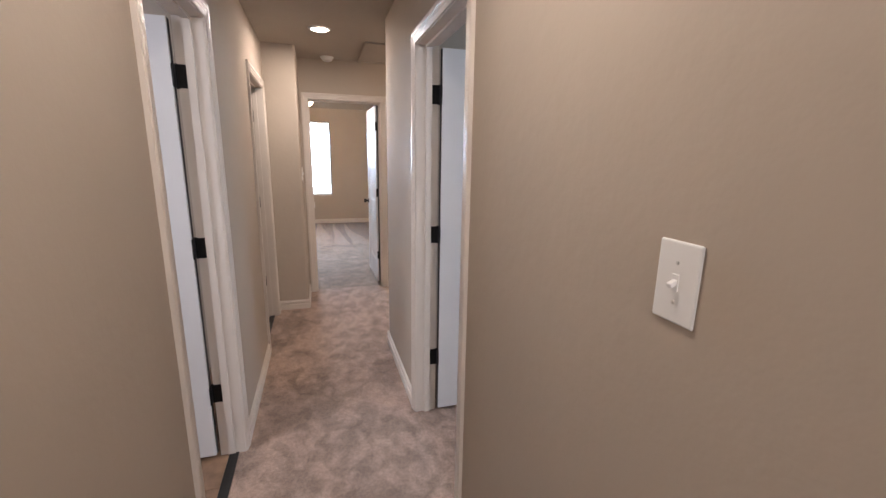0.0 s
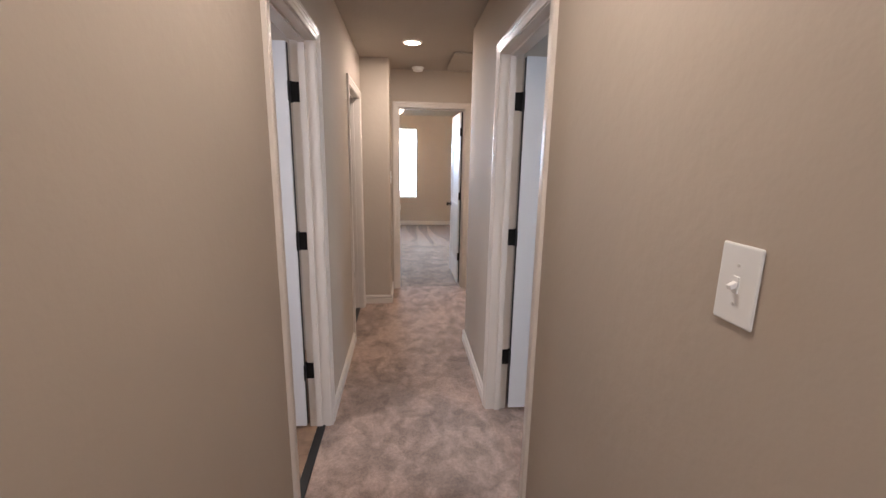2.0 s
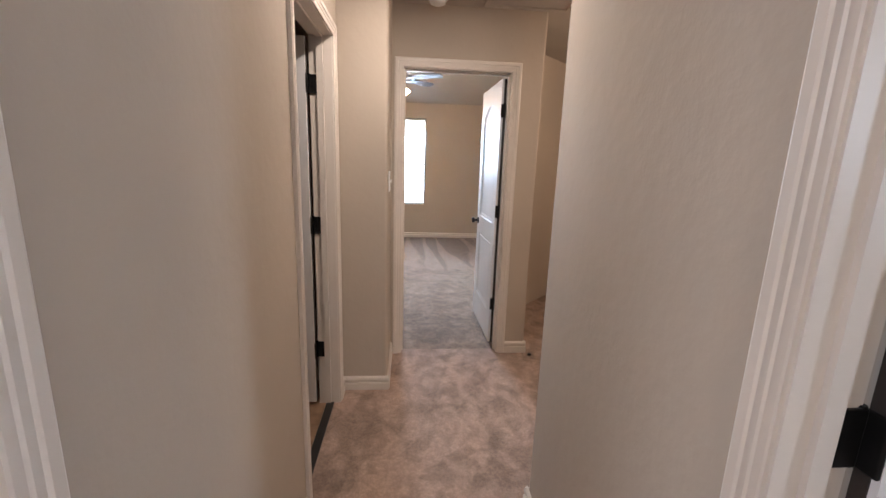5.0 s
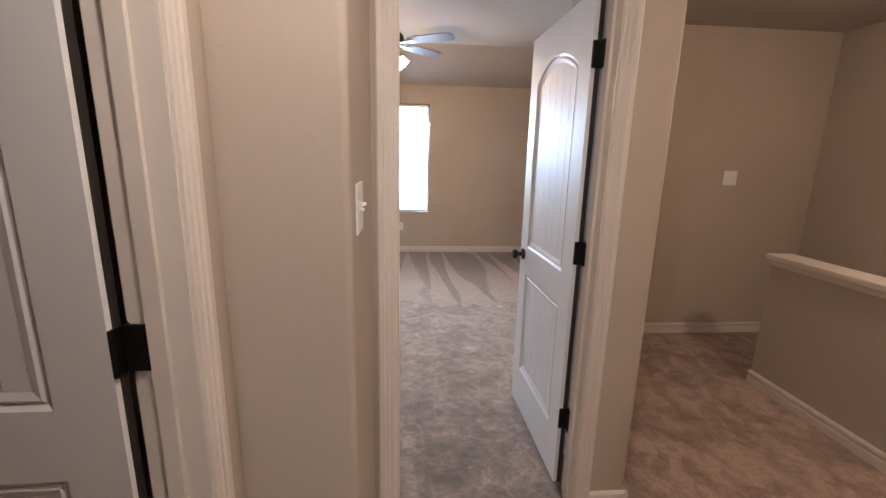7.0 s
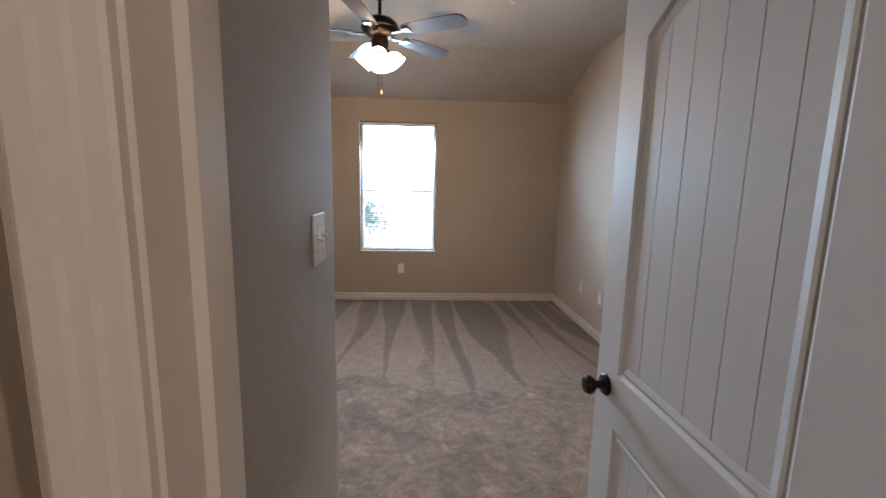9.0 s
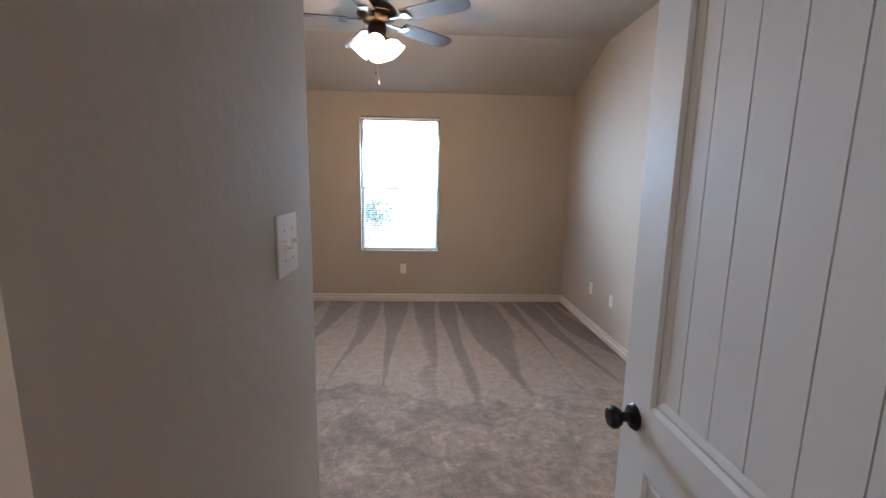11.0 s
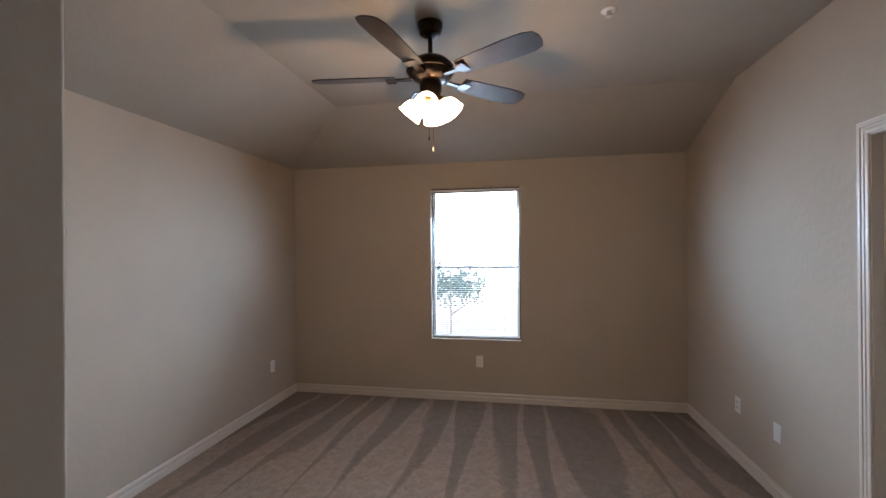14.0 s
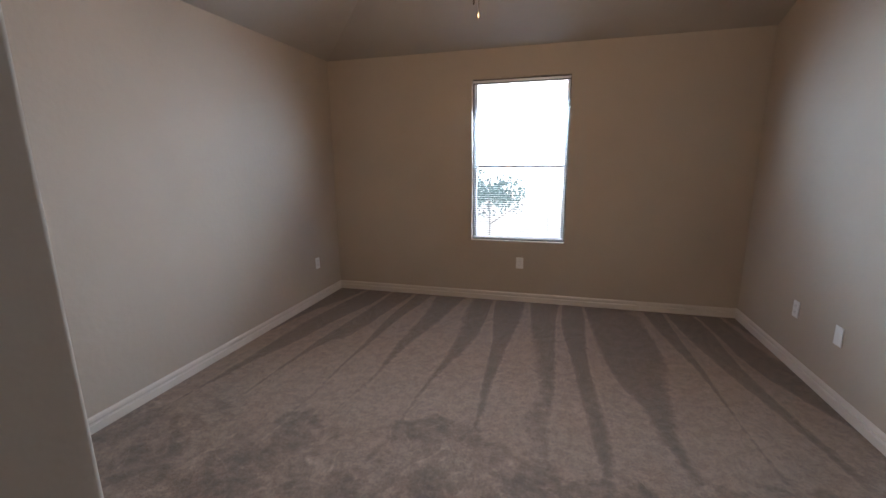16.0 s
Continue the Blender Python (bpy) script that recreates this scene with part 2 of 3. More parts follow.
def rounded(pts, radii, seg=5):
    """Plan polygon with some corners rounded (bullnose drywall)."""
    out = []
    n = len(pts)
    for i, (p, r) in enumerate(zip(pts, radii)):
        p = Vector(p)
        if not r:
            out.append(p)
            continue
        a = (Vector(pts[i - 1]) - p).normalized()
        c = (Vector(pts[(i + 1) % n]) - p).normalized()
        ctr = p + (a + c) * r
        for k in range(seg + 1):
            f = k / seg * math.pi / 2
            out.append(ctr - c * r * math.cos(f) - a * r * math.sin(f))
    return [(q[0], q[1]) for q in out]


def lathe(bm, profile, seg=24, m=Matrix()):
    """Turned body: profile of (radius, z) about the z axis."""
    rings = []
    for r, z in profile:
        if r < 1e-5:
            rings.append([bm.verts.new(m @ Vector((0, 0, z)))])
        else:
            rings.append([bm.verts.new(m @ Vector((r * math.cos(2 * math.pi * i / seg), r * math.sin(2 * math.pi * i / seg), z))) for i in range(seg)])
    for a, c in zip(rings, rings[1:]):
        for i in range(seg):
            j = (i + 1) % seg
            if len(a) == 1 and len(c) == 1:
                continue
            if len(a) == 1:
                bm.faces.new((a[0], c[j], c[i]))
            elif len(c) == 1:
                bm.faces.new((a[i], a[j], c[0]))
            else:
                bm.faces.new((a[i], a[j], c[j], c[i]))
    return bm


def sweep(bm, path, profile, frames_uv):
    """Sweep a profile (u, v) along points; frames_uv gives for each point the vectors of u and v."""
    rings = []
    for p, (eu, ev) in zip(path, frames_uv):
        rings.append([bm.verts.new(Vector(p) + Vector(eu) * u + Vector(ev) * v) for u, v in profile])
    n = len(profile)
    for a, c in zip(rings, rings[1:]):
        for i in range(n):
            j = (i + 1) % n
            bm.faces.new((a[i], a[j], c[j], c[i]))
    bm.faces.new(rings[0])
    bm.faces.new(rings[-1][::-1])
    return bm


CASING_PROFILE = [(0.0, 0.0), (0.0, 0.009), (0.004, 0.011), (0.018, 0.011), (0.022, 0.014), (0.034, 0.014), (0.038, 0.018), (0.054, 0.018), (0.06, 0.014), (0.06, 0.0)]
BASE_PROFILE = [(0.0, 0.0), (0.0, 0.016), (0.044, 0.016), (0.048, 0.013), (0.050, 0.003), (0.058, 0.003), (0.061, 0.011), (0.067, 0.014), (0.080, 0.012), (0.088, 0.004), (0.090, 0.0)]


def casing(name, along, side, proud, a0, a1, h, label):
    """Door casing round an opening from a0 to a1. along: axis of the wall ('x' or 'y'); side: place of the wall's face; proud: +1 or -1."""
    def pt(a, z):
        return (a, side, z) if along == "x" else (side, a, z)
    ev = (0, proud, 0) if along == "x" else (proud, 0, 0)
    ax = Vector((1, 0, 0)) if along == "x" else Vector((0, 1, 0))
    up = Vector((0, 0, 1))
    path = [pt(a0, FZ), pt(a0, h), pt(a1, h), pt(a1, FZ)]
    uv = [(-ax, ev), (-ax + up, ev), (ax + up, ev), (ax, ev)]
    return structure(name, sweep(bmesh.new(), path, CASING_PROFILE, uv), TRIM, label, "trim")


def jamb(name, along, s0, s1, a0, a1, h, stop_at):
    """Lining of an opening with its door stop."""
    bm = bmesh.new()
    t = 0.018

    def bx(a, c, z0, z1, u, v):
        if along == "x":
            box(bm, a, u, z0, c, v, z1)
        else:
            box(bm, u, a, z0, v, c, z1)
    lo, hi = min(s0, s1) - 0.001, max(s0, s1) + 0.001
    bx(a0 - t, a0, FZ, h + t, lo, hi)
    bx(a1, a1 + t, FZ, h + t, lo, hi)
    bx(a0, a1, h, h + t, lo, hi)
    q0, q1 = stop_at - 0.016, stop_at + 0.016
    bx(a0, a0 + 0.011, FZ, h - 0.011, q0, q1)
    bx(a1 - 0.011, a1, FZ, h - 0.011, q0, q1)
    bx(a0, a1, h - 0.011, h, q0, q1)
    return structure(name, bm, TRIM, "cream painted door jamb with stop", "trim")


def baseboard(p, q, n):
    """Stepped baseboard from p to q on a wall whose face looks along n."""
    p, q = (*p, FZ), (*q, FZ)
    ev = (n[0], n[1], 0)
    return structure("baseboard", sweep(bmesh.new(), [p, q], BASE_PROFILE, [((0, 0, 1), ev)] * 2), TRIM, "cream painted stepped baseboard along the carpet", "baseboard")


def wall(name, along, s0, s1, a0, a1, z1, openings=(), label="beige orange-peel painted wall", z0=-0.06):
    """Wall from a0 to a1, between the faces s0 and s1, with openings (b0, b1, sill, head)."""
    bm = bmesh.new()

    def bx(a, c, u, v):
        if c - a < 1e-4 or v - u < 1e-4:
            return
        if along == "x":
            box(bm, a, s0, u, c, s1, v)
        else:
            box(bm, s0, a, u, s1, c, v)
    at = a0
    for b0, b1, sill, head in openings:
        bx(at, b0, z0, z1)
        bx(b0, b1, z0, sill)
        bx(b0, b1, head, z1)
        at = b1
    bx(at, a1, z0, z1)
    return structure(name, bm, WALL, label)


H = 2.44          # ceiling of hall and landing
FZ = -0.018       # top of the floors
HEAD = 2.045      # door openings
T = 0.115
XL, XR = -0.28, 0.655
JUT = 4.306
YE = 4.822        # wall with the bedroom door
BX0, BX1, BY0, BY1 = -2.03, 1.985, 5.787, 9.758
XE, YL, YN = 1.045, 3.33, 6.62   # landing: end of the door wall, its south and north walls
L1, R1, D2 = (1.475, 2.195), (1.53, 2.30), (3.39, 4.152)
BED = (0.083, 0.82)
BATH = (6.895, 7.655)
j = 0.018

# ---- floors and ceilings ----
structure("floor_hall", prism(bmesh.new(), [(XL - 0.04, -3.6), (3.47, -3.6), (3.47, YN), (2.07, YN), (1.0, 5.61), (1.0, 4.88), (-0.28, 4.88), (-0.28, JUT), (XL - 0.04, JUT)], -0.07, FZ), CARPET, "taupe cut-pile carpet with trodden patches", "carpet")
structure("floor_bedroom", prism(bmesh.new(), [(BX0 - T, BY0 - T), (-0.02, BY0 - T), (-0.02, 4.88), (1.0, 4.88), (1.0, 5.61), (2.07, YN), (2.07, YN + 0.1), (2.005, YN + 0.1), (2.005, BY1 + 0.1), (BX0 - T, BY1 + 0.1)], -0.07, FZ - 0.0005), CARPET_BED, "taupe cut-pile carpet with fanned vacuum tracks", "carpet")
structure("ceiling_hall", B(-0.5, -3.7, H, 3.6, 6.9, H + 0.1), CEIL, "beige textured ceiling", "ceiling")

# ---- hall walls ----
wall("wall_hall_west", "y", XL - T, XL, -1.6, JUT, H, [(L1[0] - j, L1[1] + j, -0.06, HEAD + j), (D2[0] - j, D2[1] + j, -0.06, HEAD + j)])
structure("wall_hall_east", prism(prism(prism(bmesh.new(), rounded([(XR, R1[1] + j), (XR + T, R1[1] + j), (XR + T, YL), (XR, YL)], [0, 0, 0, 0.02]), -0.06, H),
          [(XR, -1.6), (XR + T, -1.6), (XR + T, R1[0] - j), (XR, R1[0] - j)], -0.06, H), [(XR, R1[0] - j), (XR + T, R1[0] - j), (XR + T, R1[1] + j), (XR, R1[1] + j)], HEAD + j, H), WALL, "beige orange-peel painted wall with rounded corner", smooth=True)
structure("wall_jut", prism(bmesh.new(), rounded([(XL - T, JUT), (0, JUT), (0, YE), (-T, YE), (-T, JUT + T), (XL - T, JUT + T)], [0, 0.02, 0, 0, 0, 0]), -0.06, H), WALL, "beige painted wall corner with rounded edge", smooth=True)
structure("wall_bedroom_door", prism(prism(prism(bmesh.new(), rounded([(BED[1] + j, YE), (XE, YE), (XE, YE + T), (BED[1] + j, YE + T)], [0, 0.02, 0, 0]), -0.06, 2.85),
          [(-T, YE), (BED[0] - j, YE), (BED[0] - j, YE + T), (-T, YE + T)], -0.06, 2.85), [(BED[0] - j, YE), (BED[1] + j, YE), (BED[1] + j, YE + T), (BED[0] - j, YE + T)], HEAD + j, 2.85), WALL, "beige painted wall with bedroom doorway", smooth=True)
wall("wall_landing_west", "y", XE - T, XE, YE + T, 5.60, 2.85)
structure("wall_landing_slant", prism(bmesh.new(), [(XE - T, 5.60), (XE, 5.60), (2.07, YN), (2.07, YN + T), (BX1, YN + T)], -0.06, 2.85), WALL, "beige painted wall")
wall("wall_landing_north", "x", YN, YN + T, 2.07, 3.6, 2.6)
wall("wall_landing_east", "y", 3.47, 3.585, -0.2, YN, 2.6)
wall("wall_landing_south", "x", YL - T, YL, XR + T, 3.47, H)
# side rooms that stand open off the hall
wall("wall_side_room_north", "x", 3.09, 3.21, 0.77, 4.0, H)
wall("wall_side_room_east", "y", 3.95, 4.07, -0.2, 3.09, H)
wall("wall_side_room_south", "x", -0.3, -0.2, 0.77, 4.0, H)
wall("wall_bathroom_west", "y", -2.6, -2.5, 0.4, JUT + T, H)
wall("wall_bathroom_south", "x", 0.4, 0.5, -2.5, XL - T, H)
wall("wall_bathroom_north", "x", 3.2, 3.3, -2.5, XL - T, H)
wall("wall_closet_north", "x", JUT + T, JUT + 2 * T, -2.5, XL - T, H)
structure("ceiling_bathroom_side", B(-2.6, 0.4, H, -0.5, 4.65, H + 0.1), CEIL, "beige textured ceiling", "ceiling")
structure("ceiling_side_room", B(3.6, -0.3, H, 4.1, 3.3, H + 0.1), CEIL, "beige textured ceiling", "ceiling")
structure("floor_side_room", B(3.47, -0.3, -0.07, 4.0, 3.3, FZ), CARPET, "taupe cut-pile carpet", "carpet")
# room behind the start of the hall
wall("wall_start_west", "y", -2.1, -2.0, -3.6, -1.6, H)
wall("wall_start_north_west", "x", -1.7, -1.6, -2.0, XL, H)
wall("wall_start_north_east", "x", -1.7, -1.6, XR, 2.6, H)
wall("wall_start_east", "y", 2.6, 2.7, -3.6, -1.6, H)
wall("wall_start_south", "x", -3.7, -3.6, -2.1, 2.7, H)
structure("floor_start", B(-2.0, -3.6, -0.07, XL - 0.04, -1.6, FZ), CARPET, "taupe cut-pile carpet", "carpet")
structure("ceiling_start", B(-2.1, -3.7, H, -0.5, -1.6, H + 0.1), CEIL, "beige textured ceiling", "ceiling")

# ---- bedroom walls and its hipped ceiling ----
WX0, WX1, WZ0, WZ1 = -0.487, 0.436, 0.606, 2.178
BH, BT, RUN = 2.44, 2.775, 0.93
structure("wall_entry", prism(bmesh.new(), rounded([(-T, YE + T), (0, YE + T), (0, BY0), (-T, BY0)], [0, 0, 0.006, 0]), -0.06, 2.85), WALL, "beige painted wall end beside the bedroom entry", smooth=True)
wall("wall_bedroom_south", "x", BY0 - T, BY0, BX0 - T, -T, 2.85)
wall("wall_bedroom_west", "y", BX0 - T, BX0, BY0, BY1 + T, 2.85)
wall("wall_bedroom_north", "x", BY1, BY1 + 0.14, BX0, BX1, 2.85, [(WX0, WX1, WZ0, WZ1)])
wall("wall_bedroom_east", "y", BX1, BX1 + T, YN + T, BY1 + 0.14, 2.85, [(BATH[0] - j, BATH[1] + j, -0.06, HEAD + j)])
bm = bmesh.new()
x0, x1, y0, y1 = BX0 - 0.01, BX1 + 0.1, BY0 - 1.0, BY1 + 0.01
pts = [(x0, y0, BH), (x0, y1, BH), (x1, y1, BH), (x0 + RUN, y0, BT), (x0 + RUN, y1 - RUN, BT), (x1, y1 - RUN, BT), (x1, y0, BT)]
v = [bm.verts.new(p) for p in pts]
for f in ((0, 1, 4, 3), (1, 2, 5, 4), (3, 4, 5, 6)):
    bm.faces.new([v[i] for i in f])
g = bmesh.ops.extrude_face_region(bm, geom=list(bm.faces))
bmesh.ops.translate(bm, vec=(0, 0, 0.08), verts=[e for e in g["geom"] if isinstance(e, bmesh.types.BMVert)])
structure("ceiling_bedroom", bm, CEIL, "beige textured ceiling sloping down to the walls", "ceiling")

# ---- en suite bathroom ----
EX1, EY0, EY1 = 3.60, YN + T, 9.70
wall("wall_ensuite_east", "y", EX1, EX1 + 0.1, EY0, EY1 + 0.1, H)
wall("wall_ensuite_north", "x", EY1, EY1 + 0.1, BX1 + T, EX1, H)
structure("ceiling_ensuite", B(BX1 + T, EY0, H, EX1 + 0.1, EY1 + 0.1, H + 0.08), CEIL, "beige ceiling", "ceiling")
ensuite_floor = structure("floor_ensuite", B(BX1 + 0.02, EY0 - 0.1, -0.07, EX1, EY1, FZ - 0.004), GROUT, "tan stone-look tile floor", "floor")
hall_bath_floor = structure("floor_bathroom", B(-2.5, 0.5, -0.07, XL - 0.04, 4.6, FZ - 0.004), GROUT, "tan stone-look tile floor", "floor")

# ---- trim ----
for nm, s0, s1, side, proud, op in (("west", XL - T, XL, XL, 1, L1), ("west_far", XL - T, XL, XL, 1, D2), ("east", XR, XR + T, XR, -1, R1), ("bath", BX1, BX1 + T, BX1, -1, BATH)):
    stop = {"west": XL - T + 0.053, "west_far": XL - T + 0.053, "east": XR + T - 0.053, "bath": BX1 + T - 0.053}[nm]
    jamb("jamb_" + nm, "y", s0, s1, op[0], op[1], HEAD, stop)
    casing("casing_" + nm, "y", side, proud, op[0] - 0.005, op[1] + 0.005, HEAD + 0.005, "cream painted moulded door casing")
jamb("jamb_bedroom", "x", YE, YE + T, BED[0], BED[1], HEAD, YE + T - 0.053)
casing("casing_bedroom", "x", YE, -1, BED[0] - 0.005, BED[1] + 0.005, HEAD + 0.005, "cream painted moulded door casing of the bedroom")
casing("casing_bedroom_inside", "x", YE + T, 1, BED[0] - 0.005, BED[1] + 0.005, HEAD + 0.005, "cream painted moulded door casing of the bedroom")
c = 0.066
for p, q, n in (((XL, -1.6), (XL, L1[0] - c), (1, 0)), ((XL, L1[1] + c), (XL, D2[0] - c), (1, 0)), ((XL, D2[1] + c), (XL, JUT), (1, 0)), ((XL, JUT), (0.012, JUT), (0, -1)),
                ((0, JUT), (0, YE), (1, 0)), ((XR, -1.6), (XR, R1[0] - c), (-1, 0)), ((XR, R1[1] + c), (XR, YL + 0.012), (-1, 0)), ((XR - 0.012, YL), (3.47, YL), (0, 1)),
                ((BED[1] + c, YE), (XE + 0.012, YE), (0, -1)), ((XE, YE - 0.012), (XE, 5.6), (1, 0)), ((2.07, YN), (3.47, YN), (0, -1)), ((3.47, YL), (3.47, YN), (-1, 0)),
                ((0, YE + T + 0.02), (0, BY0), (1, 0)), ((BX0, BY0), (0, BY0), (0, 1)), ((BX0, BY0), (BX0, BY1), (1, 0)), ((BX0, BY1), (BX1, BY1), (0, -1)), ((BX1, BATH[1] + c), (BX1, BY1), (-1, 0)),
                ((XE - T, YE + T + 0.02), (XE - T, 5.6), (-1, 0))):
    baseboard(p, q, n)
for nm, bx in (("west", (XL - 0.075, L1[0], XL - 0.03, L1[1])), ("west_far", (XL - 0.075, D2[0], XL - 0.03, D2[1])), ("bath", (BX1 + 0.0, BATH[0], BX1 + 0.045, BATH[1]))):
    structure("threshold_" + nm, B(bx[0], bx[1], FZ - 0.004, bx[2], bx[3], FZ + 0.006, bevel=0.002), STRIP, "black metal carpet-to-tile threshold strip", "threshold")

# half wall of the landing with its cap
hw = thing("half_wall", (2.45, YL, FZ), "beige half wall with cream wooden cap on the landing", "half wall")
tagged(hw, kind="structure")
part("wall_body", B(0, 0, 0, T, 2.46, 0.84), WALL, hw)
part("cap", B(-0.03, 0, 0.86, T + 0.03, 2.49, 0.895, bevel=0.006), TRIM, hw, "cream painted wooden cap")
part("cap_moulding", B(-0.014, 0, 0.825, T + 0.014, 2.474, 0.86, bevel=0.006), TRIM, hw)
part("base_moulding", sweep(bmesh.new(), [(0, 0, 0), (0, 2.472, 0)], BASE_PROFILE, [((0, 0, 1), (-1, 0, 0))] * 2), TRIM, hw, "cream stepped baseboard")

# ---- doors ----


def knob_mesh(parent, x, z, sign):
    m = pose(x, 0, z, -90 * sign, 0, 0)
    k = part("knob", lathe(bmesh.new(), [(0, 0), (0.03, 0), (0.031, 0.004), (0.026, 0.010), (0.012, 0.012), (0.011, 0.030), (0.020, 0.036), (0.0265, 0.046), (0.0265, 0.054), (0.020, 0.062), (0, 0.065)], 24), BLACK, parent, "round matte black door knob", True)
    k.matrix_basis = m
    return k


def panel_door(width, name, at, rot, label, mirror=1, edge=0.0335, hinge_stile=0.116, spring=1.80, rise=0.085):
    """Two-panel plank door with an arched upper panel. Local x runs from the hinge, y is the thickness (0 to 0.035 times mirror)."""
    d = thing(name, at, label, "door", "panelled doors", rot)
    t, s, s2, hh = 0.035, hinge_stile, 0.116, 2.03
    z = [0.012, 0.245, 0.815, 0.965, spring, hh]
    y0, y1 = (0, t) if mirror > 0 else (-t, 0)
    ym = (y0 + y1) / 2
    part("stile", B(0.003, y0, z[0], s, y1, z[5]), DOOR, d)
    part("stile", B(width - s2, y0, z[0], width - 0.003, y1, z[5]), DOOR, d)
    # dark strip on the hinge side, painted shade of the gap to the jamb
    part("hinge_gap_shade", B(0.0, (y0 + 0.0015) if mirror > 0 else (y1 - edge), z[0], 0.003, (y0 + edge) if mirror > 0 else (y1 - 0.0015), z[5] - 0.002), GAP_SHADE, d, "dark strip painted as the shaded hinge gap")
    part("bottom_rail", B(s, y0, z[0], width - s2, y1, z[1]), DOOR, d)
    part("lock_rail", B(s, y0, z[2], width - s2, y1, z[3]), DOOR, d)
    # arched top rail
    n = 14
    arc = [(s + (width - s - s2) * i / n, z[4] + rise * (1 - (2 * i / n - 1) ** 2)) for i in range(n + 1)]
    bm = bmesh.new()
    fr = [[bm.verts.new((x, yy, zz)) for x, zz in arc] for yy in (y0, y1)]
    tp = [[bm.verts.new((x, yy, z[5])) for x, zz in arc] for yy in (y0, y1)]
    for i in range(n):
        bm.faces.new((fr[0][i], fr[0][i + 1], tp[0][i + 1], tp[0][i]))
        bm.faces.new((fr[1][i], tp[1][i], tp[1][i + 1], fr[1][i + 1]))
        bm.faces.new((fr[0][i], fr[1][i], fr[1][i + 1], fr[0][i + 1]))
        bm.faces.new((tp[0][i], tp[0][i + 1], tp[1][i + 1], tp[1][i]))
    part("top_rail", bm, DOOR, d)
    # planks of both panels, with grooves between
    count = 6
    w = (width - s - s2) / count
    for lo, hi in ((z[1], z[2]), (z[3], None)):
        for i in range(count):
            a, b_ = s + i * w + 0.0015, s + (i + 1) * w - 0.0015
            top = hi if hi else z[4] + rise * 0.98
            if not hi:
                f0, f1 = (2 * (a - s) / (width - s - s2) - 1), (2 * (b_ - s) / (width - s - s2) - 1)
                top = z[4] + rise * (1 - min(f0 * f0, f1 * f1)) + 0.004
            part("plank", B(a, ym - 0.0095, lo - 0.001, b_, ym + 0.0095, top), DOOR, d)
        part("panel_core", B(s, ym - 0.006, lo, width - s2, ym + 0.006, hi if hi else z[4] + 0.01), DOOR, d)
    # sloped moulding round the panels, both faces
    prof = [(0, 0), (0, 0.0077), (0.010, 0.0012), (0.015, 0.0012), (0.020, 0.0050), (0.036, 0.0010), (0.036, 0)]
    for f, yy in ((-1, ym - 0.0095), (1, ym + 0.0095)):
        ev = (0, f, 0)
        a, b_ = s, width - s2
        bm = bmesh.new()
        path = [(a, yy, z[1]), (b_, yy, z[1]), (b_, yy, z[2]), (a, yy, z[2]), (a, yy, z[1])]
        dirs = [((1, 0, 1), ev), ((-1, 0, 1), ev), ((-1, 0, -1), ev), ((1, 0, -1), ev), ((1, 0, 1), ev)]
        sweep(bm, path, prof, dirs)
        part("panel_moulding", bm, DOOR, d)
        bm = bmesh.new()
        path = [(a, yy, z[3]), (b_, yy, z[3])] + [(x, yy, zz) for x, zz in arc[::-1]] + [(a, yy, z[3])]
        dirs = [((1, 0, 1), ev), ((-1, 0, 1), ev), ((-1, 0, -0.8), ev)] + [(((-0.25 * (2 * i / n - 1)), 0, -1), ev) for i in range(n - 1, 0, -1)] + [((1, 0, -0.8), ev), ((1, 0, 1), ev)]
        sweep(bm, path, prof, dirs)
        part("panel_moulding", bm, DOOR, d)
    for sg, yy in ((1, y1), (-1, y0)):
        kb = knob_mesh(d, width - 0.06, 0.915, sg)
        kb.matrix_basis = Matrix.Translation((0, yy, 0)) @ kb.matrix_basis
    # hinges: barrel, leaf on the door's edge, leaf on the jamb
    for zz in (0.335, 1.073, 1.81):
        yb = -0.004 if mirror > 0 else 0.004
        hg = part("hinge", lathe(bmesh.new(), [(0, -0.050), (0.006, -0.050), (0.0085, -0.046), (0.0085, 0.046), (0.006, 0.050), (0, 0.050)], 12, Matrix.Translation((-0.006, yb, zz))), BLACK, d, "matte black butt hinge", True)
        part("hinge_leaf", B(-0.004, y0 + 0.001, zz - 0.047, 0.0045, y1 + 0.001, zz + 0.047, bevel=0.003), BLACK, hg)
        part("jamb_leaf", B(-0.060, min(-0.004, 0.006 * mirror) if mirror < 0 else -0.003, zz - 0.047, -0.002, 0.003 if mirror < 0 else 0.006, zz + 0.047, bevel=0.0028), BLACK, hg)
    return d


# hinge points on the rooms' side of each wall
panel_door(L1[1] - L1[0] - 0.006, "door_1", (XL - T - 0.009, L1[1] - 0.002, 0.0), 180, "white two-panel plank door standing open to the bathroom", 1, 0.020, 0.125)
panel_door(R1[1] - R1[0] - 0.006, "door_2", (XR + T + 0.008, R1[1] - 0.002, 0.0), 0, "white two-panel plank door standing open to a side bedroom", -1, 0.024, 0.150, 1.845, 0.065)
panel_door(D2[1] - D2[0] - 0.006, "door_3", (XL - T - 0.010, D2[1] - 0.002, 0.0), 180, "white two-panel plank door standing open", 1, 0.021)
panel_door(BED[1] - BED[0] - 0.006, "door_4", (BED[1] - 0.002, YE + T + 0.012, 0.0), 90.9, "white arched two-panel plank door open into the bedroom", 1, 0.019)
